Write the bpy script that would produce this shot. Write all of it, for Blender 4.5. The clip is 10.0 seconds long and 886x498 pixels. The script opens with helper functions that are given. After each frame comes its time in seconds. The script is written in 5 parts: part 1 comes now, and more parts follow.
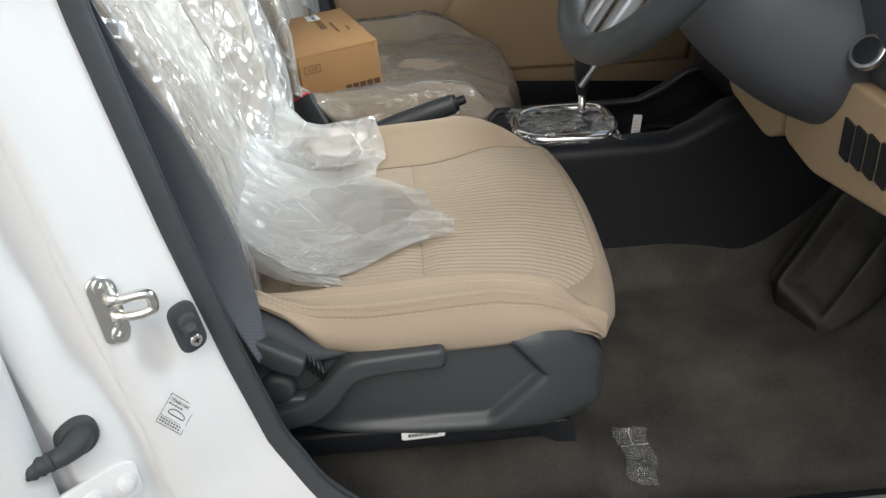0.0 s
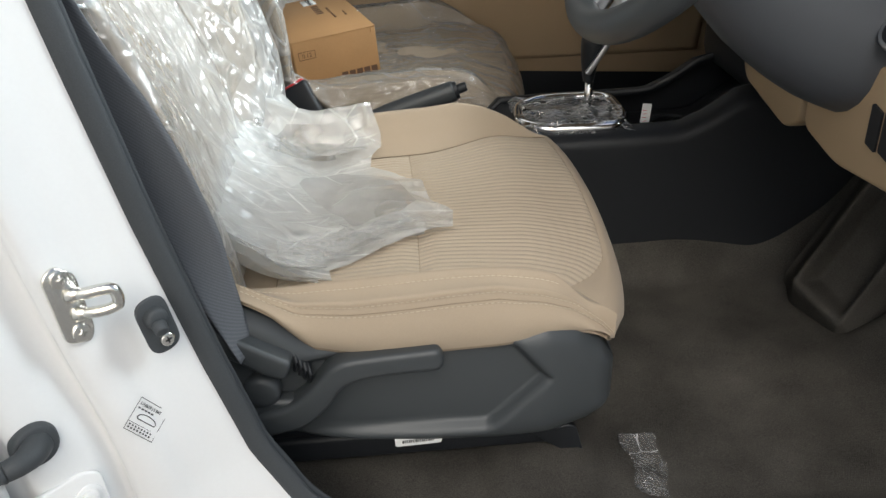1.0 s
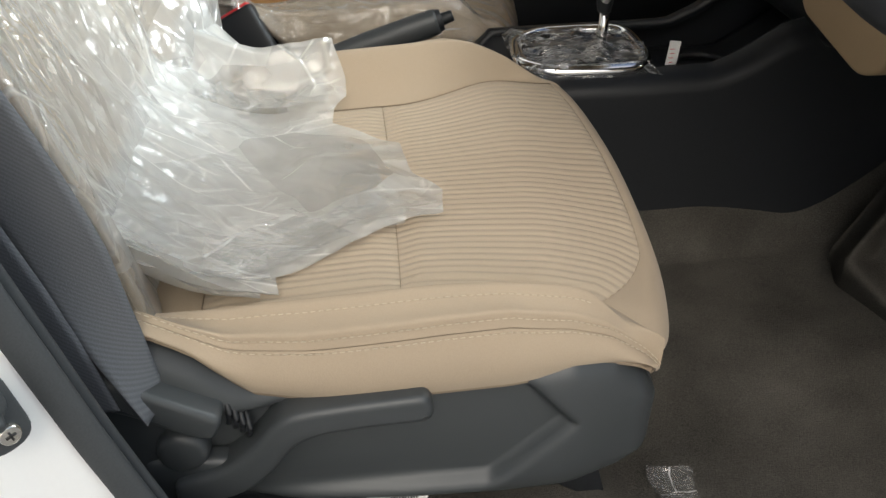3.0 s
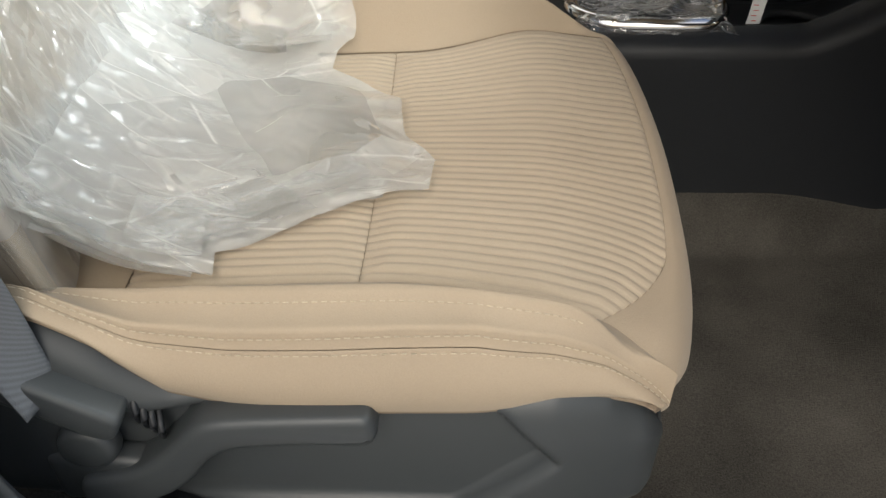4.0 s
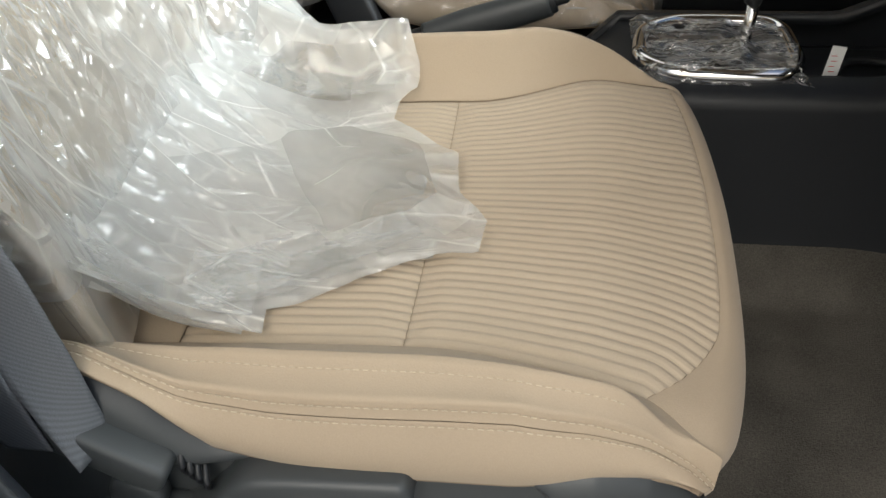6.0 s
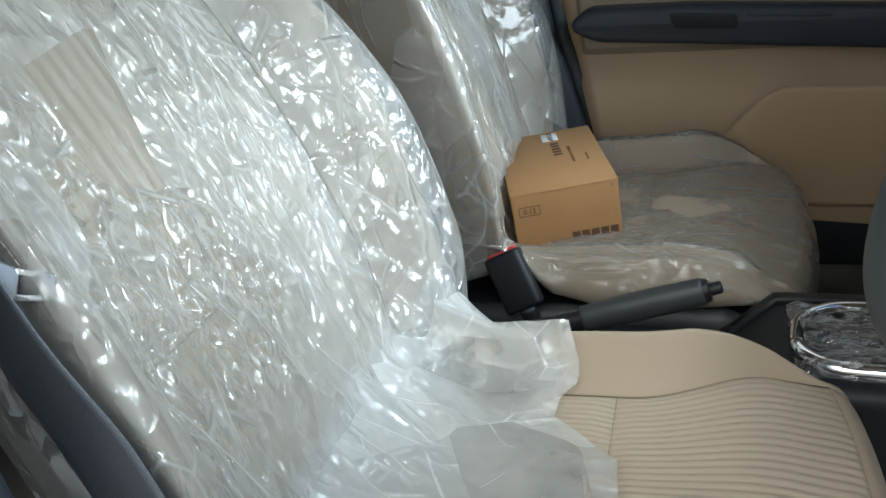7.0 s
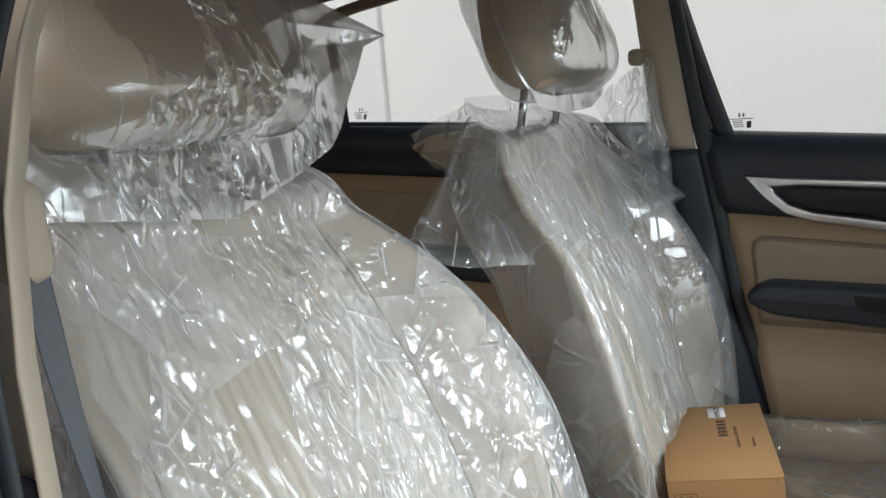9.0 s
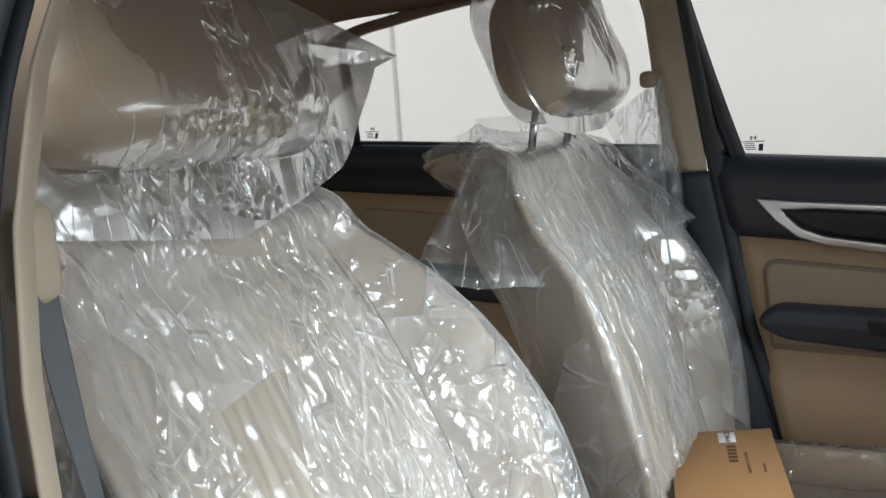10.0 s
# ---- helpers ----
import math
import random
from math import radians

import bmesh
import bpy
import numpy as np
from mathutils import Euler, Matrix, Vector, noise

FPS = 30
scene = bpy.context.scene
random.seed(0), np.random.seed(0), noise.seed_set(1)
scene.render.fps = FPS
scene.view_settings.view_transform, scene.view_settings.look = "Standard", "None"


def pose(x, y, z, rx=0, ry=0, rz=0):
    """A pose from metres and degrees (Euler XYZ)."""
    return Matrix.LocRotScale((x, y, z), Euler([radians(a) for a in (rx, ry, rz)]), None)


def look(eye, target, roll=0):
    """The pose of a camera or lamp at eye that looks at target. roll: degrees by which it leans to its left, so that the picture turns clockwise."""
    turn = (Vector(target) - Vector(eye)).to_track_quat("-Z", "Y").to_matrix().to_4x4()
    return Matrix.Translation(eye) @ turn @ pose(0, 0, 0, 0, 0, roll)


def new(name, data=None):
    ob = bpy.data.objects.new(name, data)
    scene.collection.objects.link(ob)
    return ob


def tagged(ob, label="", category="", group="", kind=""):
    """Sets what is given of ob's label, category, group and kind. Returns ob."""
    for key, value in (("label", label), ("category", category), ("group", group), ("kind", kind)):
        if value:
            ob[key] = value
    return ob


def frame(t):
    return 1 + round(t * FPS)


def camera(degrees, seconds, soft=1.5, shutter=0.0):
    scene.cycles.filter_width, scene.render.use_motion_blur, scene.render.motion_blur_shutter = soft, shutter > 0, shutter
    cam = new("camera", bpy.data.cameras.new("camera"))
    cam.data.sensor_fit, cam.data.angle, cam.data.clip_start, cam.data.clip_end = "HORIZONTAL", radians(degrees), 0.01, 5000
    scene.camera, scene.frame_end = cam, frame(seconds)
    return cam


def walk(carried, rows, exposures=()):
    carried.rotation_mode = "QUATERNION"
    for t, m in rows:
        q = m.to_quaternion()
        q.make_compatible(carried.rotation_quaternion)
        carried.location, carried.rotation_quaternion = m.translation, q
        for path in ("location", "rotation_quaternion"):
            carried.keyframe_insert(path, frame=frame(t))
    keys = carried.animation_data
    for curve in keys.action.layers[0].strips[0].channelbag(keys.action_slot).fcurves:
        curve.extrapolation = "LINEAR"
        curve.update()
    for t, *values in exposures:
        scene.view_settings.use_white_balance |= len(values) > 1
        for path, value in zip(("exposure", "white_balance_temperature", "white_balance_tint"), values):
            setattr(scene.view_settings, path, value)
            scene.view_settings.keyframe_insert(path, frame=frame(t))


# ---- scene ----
cam = camera(57.0, 10.0)
PATH = [
    (0, (0.148, -1.321, 0.771), (0.274, 0.409, -0.225), -2.1),
    (0.5, (0.153, -1.296, 0.754), (0.275, 0.435, -0.24), -2.0),
    (1, (0.156, -1.268, 0.736), (0.278, 0.458, -0.267), -1.8),
    (1.5, (0.162, -1.241, 0.721), (0.293, 0.472, -0.303), -1.5),
    (2, (0.17, -1.206, 0.707), (0.304, 0.494, -0.338), -1.2),
    (2.5, (0.158, -1.119, 0.697), (0.301, 0.557, -0.385), -1.1),
    (3, (0.157, -1.029, 0.67), (0.348, 0.586, -0.493), -0.1),
    (3.2, (0.171, -0.996, 0.655), (0.35, 0.602, -0.536), -0.1),
    (4.3, (0.259, -0.904, 0.62), (0.163, 0.621, -0.67), -0.2),
    (4.5, (0.263, -0.897, 0.616), (0.137, 0.625, -0.674), -0.8),
    (5, (0.27, -0.895, 0.617), (0.118, 0.623, -0.677), -0.9),
    (5.2, (0.273, -0.897, 0.616), (0.111, 0.629, -0.667), -1.1),
    (6.3, (0.257, -0.895, 0.69), (-0.011, 0.661, -0.537), -3.0),
    (6.5, (0.255, -0.897, 0.714), (-0.084, 0.721, -0.412), -4.0),
    (7, (0.257, -0.893, 0.769), (-0.327, 0.83, -0.062), -6.2),
    (7.5, (0.272, -0.887, 0.846), (-0.55, 0.824, 0.216), -7.6),
    (8, (0.285, -0.881, 0.869), (-0.658, 0.813, 0.377), -6.0),
    (8.5, (0.3, -0.879, 0.889), (-0.689, 0.808, 0.469), -5.0),
    (9, (0.308, -0.879, 0.9), (-0.707, 0.804, 0.528), -4.5),
    (9.5, (0.31, -0.879, 0.905), (-0.722, 0.8, 0.565), -4.2),
    (10, (0.308, -0.876, 0.903), (-0.73, 0.802, 0.576), -4.0),
]
# (seconds, stops, kelvin, tint): the camera's own white balance drifts
TONE = [(0, 0.30, 6230, 6), (3, 0.36, 6500, 6), (4.5, 0.52, 6580, 6), (5.2, 0.52, 6580, 6), (6.3, 0.33, 6300, 4), (7.0, 0.08, 5770, 0), (7.6, 0.06, 5760, 1), (8.6, 0.03, 6030, 5), (10, 0.03, 6220, 8)]
walk(cam, [(t, look(eye, target, roll)) for t, eye, target, roll in PATH], TONE)

# ---- light ----
world = bpy.data.worlds.new("sky")
scene.world = world
world.use_nodes = True
wn, wl = world.node_tree.nodes, world.node_tree.links
sky = wn.new("ShaderNodeTexSky")
sky.sky_type, sky.sun_disc = "NISHITA", False
sky.sun_elevation, sky.sun_rotation = radians(46), radians(184)
sky.air_density, sky.dust_density, sky.ozone_density = 1.0, 4.0, 0.6
wn["Background"].inputs["Strength"].default_value = 0.108
wl.new(sky.outputs[0], wn["Background"].inputs["Color"])

sun = new("sun", bpy.data.lights.new("sun", "SUN"))
sun.data.energy, sun.data.angle, sun.data.color = 0.96, radians(40), (1.0, 0.985, 0.96)
sun.matrix_world = look((-0.15, -2.5, 2.65), (0, 0, 0))

# added area lamp of narrow spread, standing in for daylight through the windscreen
fill_lamp = new("windscreen_fill", bpy.data.lights.new("windscreen_fill", "AREA"))
fill_lamp.data.shape, fill_lamp.data.size, fill_lamp.data.size_y = "RECTANGLE", 1.15, 0.56
fill_lamp.data.spread = radians(57)
fill_lamp.data.energy, fill_lamp.data.color = 5.4, (0.91, 0.97, 1.0)
fill_lamp.matrix_world = look((0.90, -0.10, 0.88), (-0.12, -0.14, 0.41))


# ---- materials ----
def material(name, color, rough=0.5, metal=0.0, grain=400.0, bump=0.15, vary=0.12, stain=6.0, coat=0.0, depth=0.002, sheen=0.0, gloss=0.5, weave=0.0):
    """A painted, moulded or woven surface: colour varied at two scales, with fine relief."""
    m = bpy.data.materials.new(name)
    m.use_nodes = True
    n, l = m.node_tree.nodes, m.node_tree.links
    b = n["Principled BSDF"]
    b.inputs["Roughness"].default_value, b.inputs["Metallic"].default_value = rough, metal
    b.inputs["Coat Weight"].default_value = coat
    b.inputs["Specular IOR Level"].default_value = gloss
    b.inputs["Sheen Weight"].default_value = sheen
    co = n.new("ShaderNodeTexCoord")
    big, fine = n.new("ShaderNodeTexNoise"), n.new("ShaderNodeTexNoise")
    big.inputs["Scale"].default_value, big.inputs["Detail"].default_value = stain, 4
    fine.inputs["Scale"].default_value, fine.inputs["Detail"].default_value = grain, 3
    mix = n.new("ShaderNodeMath")
    mix.operation = "ADD"
    l.new(co.outputs["Object"], big.inputs["Vector"]), l.new(co.outputs["Object"], fine.inputs["Vector"])
    l.new(big.outputs[0], mix.inputs[0]), l.new(fine.outputs[0], mix.inputs[1])
    ramp = n.new("ShaderNodeMapRange")
    ramp.inputs["From Min"].default_value, ramp.inputs["From Max"].default_value = 0.6, 1.4
    ramp.inputs["To Min"].default_value, ramp.inputs["To Max"].default_value = 1 - vary, 1 + vary
    l.new(mix.outputs[0], ramp.inputs["Value"])
    col = n.new("ShaderNodeVectorMath")
    col.operation = "SCALE"
    col.inputs[0].default_value = color[:3]
    l.new(ramp.outputs[0], col.inputs["Scale"])
    l.new(col.outputs[0], b.inputs["Base Color"])
    if weave:
        # fine slanting twill lines
        mp, wave, sc = n.new("ShaderNodeMapping"), n.new("ShaderNodeTexWave"), n.new("ShaderNodeMapRange")
        mp.inputs["Rotation"].default_value = (0.0, 0.9, 0.0)
        wave.inputs["Scale"].default_value = weave
        sc.inputs["To Min"].default_value, sc.inputs["To Max"].default_value = 0.84, 1.1
        l.new(co.outputs["Object"], mp.inputs["Vector"]), l.new(mp.outputs[0], wave.inputs["Vector"])
        l.new(wave.outputs["Fac"], sc.inputs["Value"])
        twill = n.new("ShaderNodeVectorMath")
        twill.operation = "SCALE"
        l.new(col.outputs[0], twill.inputs[0]), l.new(sc.outputs[0], twill.inputs["Scale"])
        l.new(twill.outputs[0], b.inputs["Base Color"])
    if bump:
        bp = n.new("ShaderNodeBump")
        bp.inputs["Strength"].default_value, bp.inputs["Distance"].default_value = bump, depth
        l.new(fine.outputs[0], bp.inputs["Height"])
        l.new(bp.outputs[0], b.inputs["Normal"])
    return m


def film_material(name, milky=0.3, crinkle=1.0, fine=1.0, stretch=(1.0, 1.0, 0.5), shine=2.4, patchy=0.45, tone=(0.95, 0.95, 0.93), crease=1.0, pull=1.0):
    """Thin clear polythene: see-through, in places hazy, creased in long lines, and crushed into glossy facets patch by patch."""
    m = bpy.data.materials.new(name)
    m.use_nodes = True
    n, l = m.node_tree.nodes, m.node_tree.links
    n.remove(n["Principled BSDF"])

    def node(kind, **values):
        nd = n.new("ShaderNode" + kind)
        for key, value in values.items():
            nd.inputs[key.replace("_", " ")].default_value = value
        return nd

    def feed(nd, key, source):
        if isinstance(source, (int, float, tuple)):
            nd.inputs[key].default_value = source
        else:
            l.new(source, nd.inputs[key])

    def vec(op, a, b=None, scale=None):
        nd = n.new("ShaderNodeVectorMath")
        nd.operation = op
        feed(nd, 0, a)
        if b is not None:
            feed(nd, 1, b)
        if scale is not None:
            feed(nd, "Scale", scale)
        return nd.outputs[0]

    def num(op, a, b, clamp=False):
        nd = n.new("ShaderNodeMath")
        nd.operation, nd.use_clamp = op, clamp
        feed(nd, 0, a), feed(nd, 1, b)
        return nd.outputs[0]

    def span(value, a, b, c, d):
        nd = node("MapRange", From_Min=a, From_Max=b, To_Min=c, To_Max=d)
        l.new(value, nd.inputs["Value"])
        return nd.outputs[0]

    co = n.new("ShaderNodeTexCoord").outputs["Object"]

    def noise(scale, detail, at, out=0):
        nd = node("TexNoise", Scale=scale, Detail=detail)
        l.new(at, nd.inputs["Vector"])
        return nd.outputs[out]

    def cells(scale, at):
        nd = node("TexVoronoi", Scale=scale)
        l.new(at, nd.inputs["Vector"])
        sep = n.new("ShaderNodeSeparateColor")
        l.new(nd.outputs["Color"], sep.inputs[0])
        return sep.outputs, vec("SUBTRACT", nd.outputs["Color"], (0.5, 0.5, 0.5))

    def shifted(at, scale, by):
        return vec("ADD", at, vec("SCALE", vec("SUBTRACT", noise(scale, 2.0, co, out=1), (0.5, 0.5, 0.5)), scale=by))

    slow, quick = shifted(co, 4.5, 0.035), shifted(co, 14.0, 0.016)
    bent = vec("MULTIPLY", slow, stretch)
    # polygon patches: clinging or loose (hazier), flat or crushed into fine crinkles
    patch, tilt = cells(10.0, bent)
    ragged = num("MULTIPLY", num("SUBTRACT", noise(30.0, 2.0, co), 0.5), 0.28)
    crushed = span(num("ADD", patch[0], ragged), 0.98 - patchy, 1.06 - patchy, 0.0, 1.0)
    loose = span(num("ADD", patch[1], ragged), 0.34, 0.72, 0.0, 1.0)

    def facets(size, turn, draw):
        """Flat shards with sharp folds between them."""
        mp = node("Mapping", Rotation=turn, Scale=draw)
        l.new(quick, mp.inputs["Vector"])
        vo = node("TexVoronoi", Scale=size)
        vo.distance = "MANHATTAN"
        l.new(mp.outputs[0], vo.inputs["Vector"])
        return num("MULTIPLY", vo.outputs["Distance"], 200.0 / size)

    # thin straight creases along some borders of drawn-out facets: long ones anywhere, short ones crowded in the crushed patches
    creases, crowd = None, None
    for k, (turn, size, width, draw) in enumerate((((0.3, 0.5, 0.4), 3.4, 0.006, (1.0, 2.2, 0.55)), ((-0.5, 0.2, -0.7), 6.2, 0.010, (1.0, 2.2, 0.55)),
                                                   ((0.1, 0.9, 0.5), 15.0, 0.040, (0.8, 1.9, 0.6)), ((-0.8, 0.4, 1.1), 32.0, 0.080, (1.0, 1.7, 0.6)))):
        mp = node("Mapping", Rotation=turn, Scale=draw)
        l.new(slow if k < 2 else quick, mp.inputs["Vector"])
        vo = node("TexVoronoi", Scale=size if k < 2 else size * fine)
        vo.feature = "DISTANCE_TO_EDGE"
        l.new(mp.outputs[0], vo.inputs["Vector"])
        line = num("MULTIPLY", span(vo.outputs["Distance"], 0.0, width, 1.0, 0.0), span(noise(8.0 + 5 * k, 0.0, mp.outputs[0]), 0.50, 0.60, 0.0, 1.0))
        if k < 2:
            creases = line if creases is None else num("MAXIMUM", creases, line)
        else:
            line = num("MULTIPLY", line, 14.0 / size)
            crowd = line if crowd is None else num("ADD", crowd, line)
    crowd = num("MULTIPLY", crowd, crushed)
    shards = num("ADD", num("MULTIPLY", facets(26.0 * fine, (0.7, -0.3, 0.2), (0.8, 1.6, 0.7)), 0.19), num("MULTIPLY", facets(58.0 * fine, (-0.4, 0.6, 0.9), (0.9, 1.5, 0.8)), 0.14))
    relief = num("ADD", num("MULTIPLY", crowd, 1.0), num("MULTIPLY", shards, crushed))
    if pull:
        # drawn-out pulls that run up the film
        pulled = span(num("ADD", patch[2], ragged), 0.46, 0.64, 0.0, 1.0)
        relief = num("ADD", relief, num("MULTIPLY", num("MULTIPLY", facets(20.0 * fine, (0.35, 0.2, 0.1), (0.8, 2.4, 0.25)), pulled), 0.07 * pull))
    relief = num("ADD", relief, num("MULTIPLY", creases, 0.5 * crease))
    bump = node("Bump", Strength=crinkle, Distance=0.005)
    l.new(relief, bump.inputs["Height"])
    nor = vec("ADD", bump.outputs[0], vec("SCALE", tilt, scale=0.10 * crinkle))
    nor = vec("NORMALIZE", nor)
    clear, gloss = node("BsdfTransparent", Color=(0.97, 0.975, 0.975, 1)), node("BsdfGlossy", Roughness=0.07, Color=(1, 1, 1, 1))
    haze, lit = node("BsdfTranslucent", Color=(*tone, 1)), node("BsdfDiffuse", Color=(*tone, 1))
    body = node("MixShader")
    body.inputs[0].default_value = 0.75
    l.new(haze.outputs[0], body.inputs[1]), l.new(lit.outputs[0], body.inputs[2])
    veil = span(noise(5.0, 2.0, co), 0.3, 0.7, milky * 0.38, milky * 0.72)
    veil = num("ADD", veil, num("MULTIPLY", num("MULTIPLY", loose, span(noise(13.0, 3.0, bent), 0.35, 0.65, 0.35, 1.0)), milky * 0.42))
    veil = num("ADD", veil, num("MULTIPLY", crushed, milky * 0.25))
    veil = num("ADD", veil, num("ADD", num("MULTIPLY", creases, 0.30 * crease), num("MULTIPLY", crowd, 0.16)), True)
    first, last = node("MixShader"), node("MixShader")
    l.new(veil, first.inputs[0]), l.new(clear.outputs[0], first.inputs[1]), l.new(body.outputs[0], first.inputs[2])
    sheen, both = node("BsdfGlossy", Roughness=0.30, Color=(1, 1, 1, 1)), node("MixShader")
    both.inputs[0].default_value = 0.5
    l.new(gloss.outputs[0], both.inputs[1]), l.new(sheen.outputs[0], both.inputs[2])
    fr = node("Fresnel", IOR=1.5)
    for nd in (fr, gloss, sheen):
        l.new(nor, nd.inputs["Normal"])
    l.new(num("MINIMUM", num("MULTIPLY", fr.outputs[0], shine), 0.6), last.inputs[0])
    l.new(first.outputs[0], last.inputs[1]), l.new(both.outputs[0], last.inputs[2])
    l.new(last.outputs[0], n["Material Output"].inputs["Surface"])
    return m


def glass_material():
    m = bpy.data.materials.new("window_glass")
    m.use_nodes = True
    n, l = m.node_tree.nodes, m.node_tree.links
    n.remove(n["Principled BSDF"])
    clear, gloss, mix, fr = (n.new("ShaderNode" + k) for k in ("BsdfTransparent", "BsdfGlossy", "MixShader", "Fresnel"))
    clear.inputs["Color"].default_value = (0.97, 0.98, 0.97, 1)
    gloss.inputs["Roughness"].default_value = 0.01
    fr.inputs["IOR"].default_value = 1.45
    l.new(fr.outputs[0], mix.inputs[0]), l.new(clear.outputs[0], mix.inputs[1]), l.new(gloss.outputs[0], mix.inputs[2])
    l.new(mix.outputs[0], n["Material Output"].inputs["Surface"])
    return m


FABRIC = material("beige_fabric", (0.365, 0.292, 0.21), 0.85, grain=900, bump=0.25, vary=0.07, depth=0.0008, sheen=0.1)
RIBBED = material("ribbed_beige_fabric", (0.40, 0.33, 0.245), 0.88, grain=1100, bump=0.3, vary=0.07, depth=0.0008, sheen=0.1)
THREAD = material("pale_thread", (0.50, 0.42, 0.31), 0.7, grain=1500, bump=0.1)
SEAM = material("seam_thread", (0.24, 0.185, 0.13), 0.9)
GREY_PLASTIC = material("charcoal_plastic", (0.041, 0.046, 0.049), 0.46, gloss=0.5, grain=1400, bump=0.12, vary=0.1, depth=0.0004)
BLACK_PLASTIC = material("black_plastic", (0.014, 0.0155, 0.018), 0.46, gloss=0.35, grain=1200, bump=0.12, vary=0.15, depth=0.0004)
# lighter copy of the dark trim: door light on the dash put into colour
LIT_DASH_PLASTIC = material("lit_dash_plastic", (0.062, 0.067, 0.076), 0.5, gloss=0.45, grain=1300, bump=0.12, vary=0.1, depth=0.0004)
NAVY_PLASTIC = material("dark_trim_plastic", (0.034, 0.039, 0.048), 0.48, gloss=0.4, grain=1300, bump=0.12, vary=0.1, depth=0.0004)
BEIGE_PLASTIC = material("beige_plastic", (0.40, 0.29, 0.175), 0.55, grain=1200, bump=0.12, vary=0.05, depth=0.0004)
CREAM_PLASTIC = material("cream_plastic", (0.50, 0.42, 0.31), 0.6, grain=1200, bump=0.12, vary=0.05, depth=0.0004)
HEADLINER = material("headliner_felt", (0.27, 0.21, 0.15), 0.95, grain=900, bump=0.3, vary=0.08)
PAINT = material("white_car_paint", (0.74, 0.74, 0.73), 0.32, grain=300, bump=0.0, vary=0.015, coat=0.6)
RUBBER = material("black_rubber", (0.045, 0.050, 0.054), 0.6, gloss=0.4, grain=700, bump=0.1, vary=0.15)
CARPET = material("dark_carpet", (0.060, 0.056, 0.049), 0.95, gloss=0.1, grain=600, bump=0.6, vary=0.6, stain=9, depth=0.003)
BELT = material("seatbelt_webbing", (0.112, 0.120, 0.132), 0.6, grain=900, bump=0.3, vary=0.12, weave=120.0)
SILVER = material("satin_silver", (0.62, 0.62, 0.63), 0.3, 1.0, grain=900, bump=0.03, vary=0.04)
CHROME = material("chrome", (0.8, 0.8, 0.8), 0.08, 1.0, bump=0, vary=0.03)
ZINC = material("zinc_plated_steel", (0.80, 0.78, 0.72), 0.25, 1.0, grain=500, bump=0.08, vary=0.12)
CARD = material("cardboard", (0.385, 0.210, 0.085), 0.85, grain=500, bump=0.1, vary=0.07, stain=14)
INK = material("brown_ink", (0.10, 0.05, 0.025), 0.8)
WHITE_LABEL = material("white_paper", (0.78, 0.78, 0.76), 0.6, bump=0.05, vary=0.04)
BLACK_INK = material("black_ink", (0.02, 0.02, 0.02), 0.7)
RED = material("red_button", (0.62, 0.035, 0.04), 0.4, bump=0.03)
WHITE_WALL = material("white_plaster", (0.87, 0.87, 0.85), 0.9, grain=60, bump=0.1, vary=0.03, stain=1.5)
CONCRETE = material("pale_concrete", (0.27, 0.264, 0.252), 0.9, grain=40, bump=0.3, vary=0.15, stain=1.0)
FILM = film_material("crinkled_polythene", 0.30, 1.0, 1.0, (1, 1, 0.8), 2.3, 0.84, pull=0.5)
SOFT_FILM = film_material("limp_polythene", 0.13, 0.9, 0.8, (1, 1, 1), 1.5, 0.55, (0.94, 0.92, 0.86), pull=0.3)
FLAP_FILM = film_material("folded_polythene", 0.40, 0.9, 0.8, (1, 1, 1), 1.4, 0.86, (0.97, 0.97, 0.94), pull=0.0)
LOOSE_FILM = film_material("streaky_polythene", 0.28, 0.9, 0.9, (1, 1, 0.6), 2.2, 0.55, pull=0.35)
CLEAR_FILM = film_material("taut_clear_polythene", 0.10, 0.85, 0.9, shine=1.2, patchy=0.32, crease=1.2, pull=0.3)
BAG_FILM = film_material("hazy_bag_polythene", 0.15, 0.9, 0.8, (1, 1, 0.7), 1.2, 0.45, crease=1.2, pull=0.3)
GEAR_FILM = film_material("shiny_crumpled_film", 0.02, 1.0, 1.2, (1, 1, 1), 3.0, 0.55, crease=0.7, pull=0.0)
GLASS = glass_material()


# ---- building helpers ----
def smooth(a, b, x):
    t = np.clip((x - a) / (b - a), 0, 1)
    return t * t * (3 - 2 * t)


def tri(x):
    return np.abs((x / (2 * np.pi)) % 1.0 - 0.5) * 4 - 1


def dimples(p, q, rng):
    """Distance, by the sum of both sides, to the nearest of scattered points, about one to each unit square: flat facets."""
    n = 64
    jx, jy = rng.uniform(0, 1, (n, n)), rng.uniform(0, 1, (n, n))
    ip, iq = np.floor(p).astype(int), np.floor(q).astype(int)
    best = np.full(np.shape(p), 9.0)
    for a in (-1, 0, 1):
        for b in (-1, 0, 1):
            cx, cy = ip + a, iq + b
            best = np.minimum(best, np.abs(cx + jx[cx % n, cy % n] - p) + np.abs(cy + jy[cx % n, cy % n] - q))
    return best


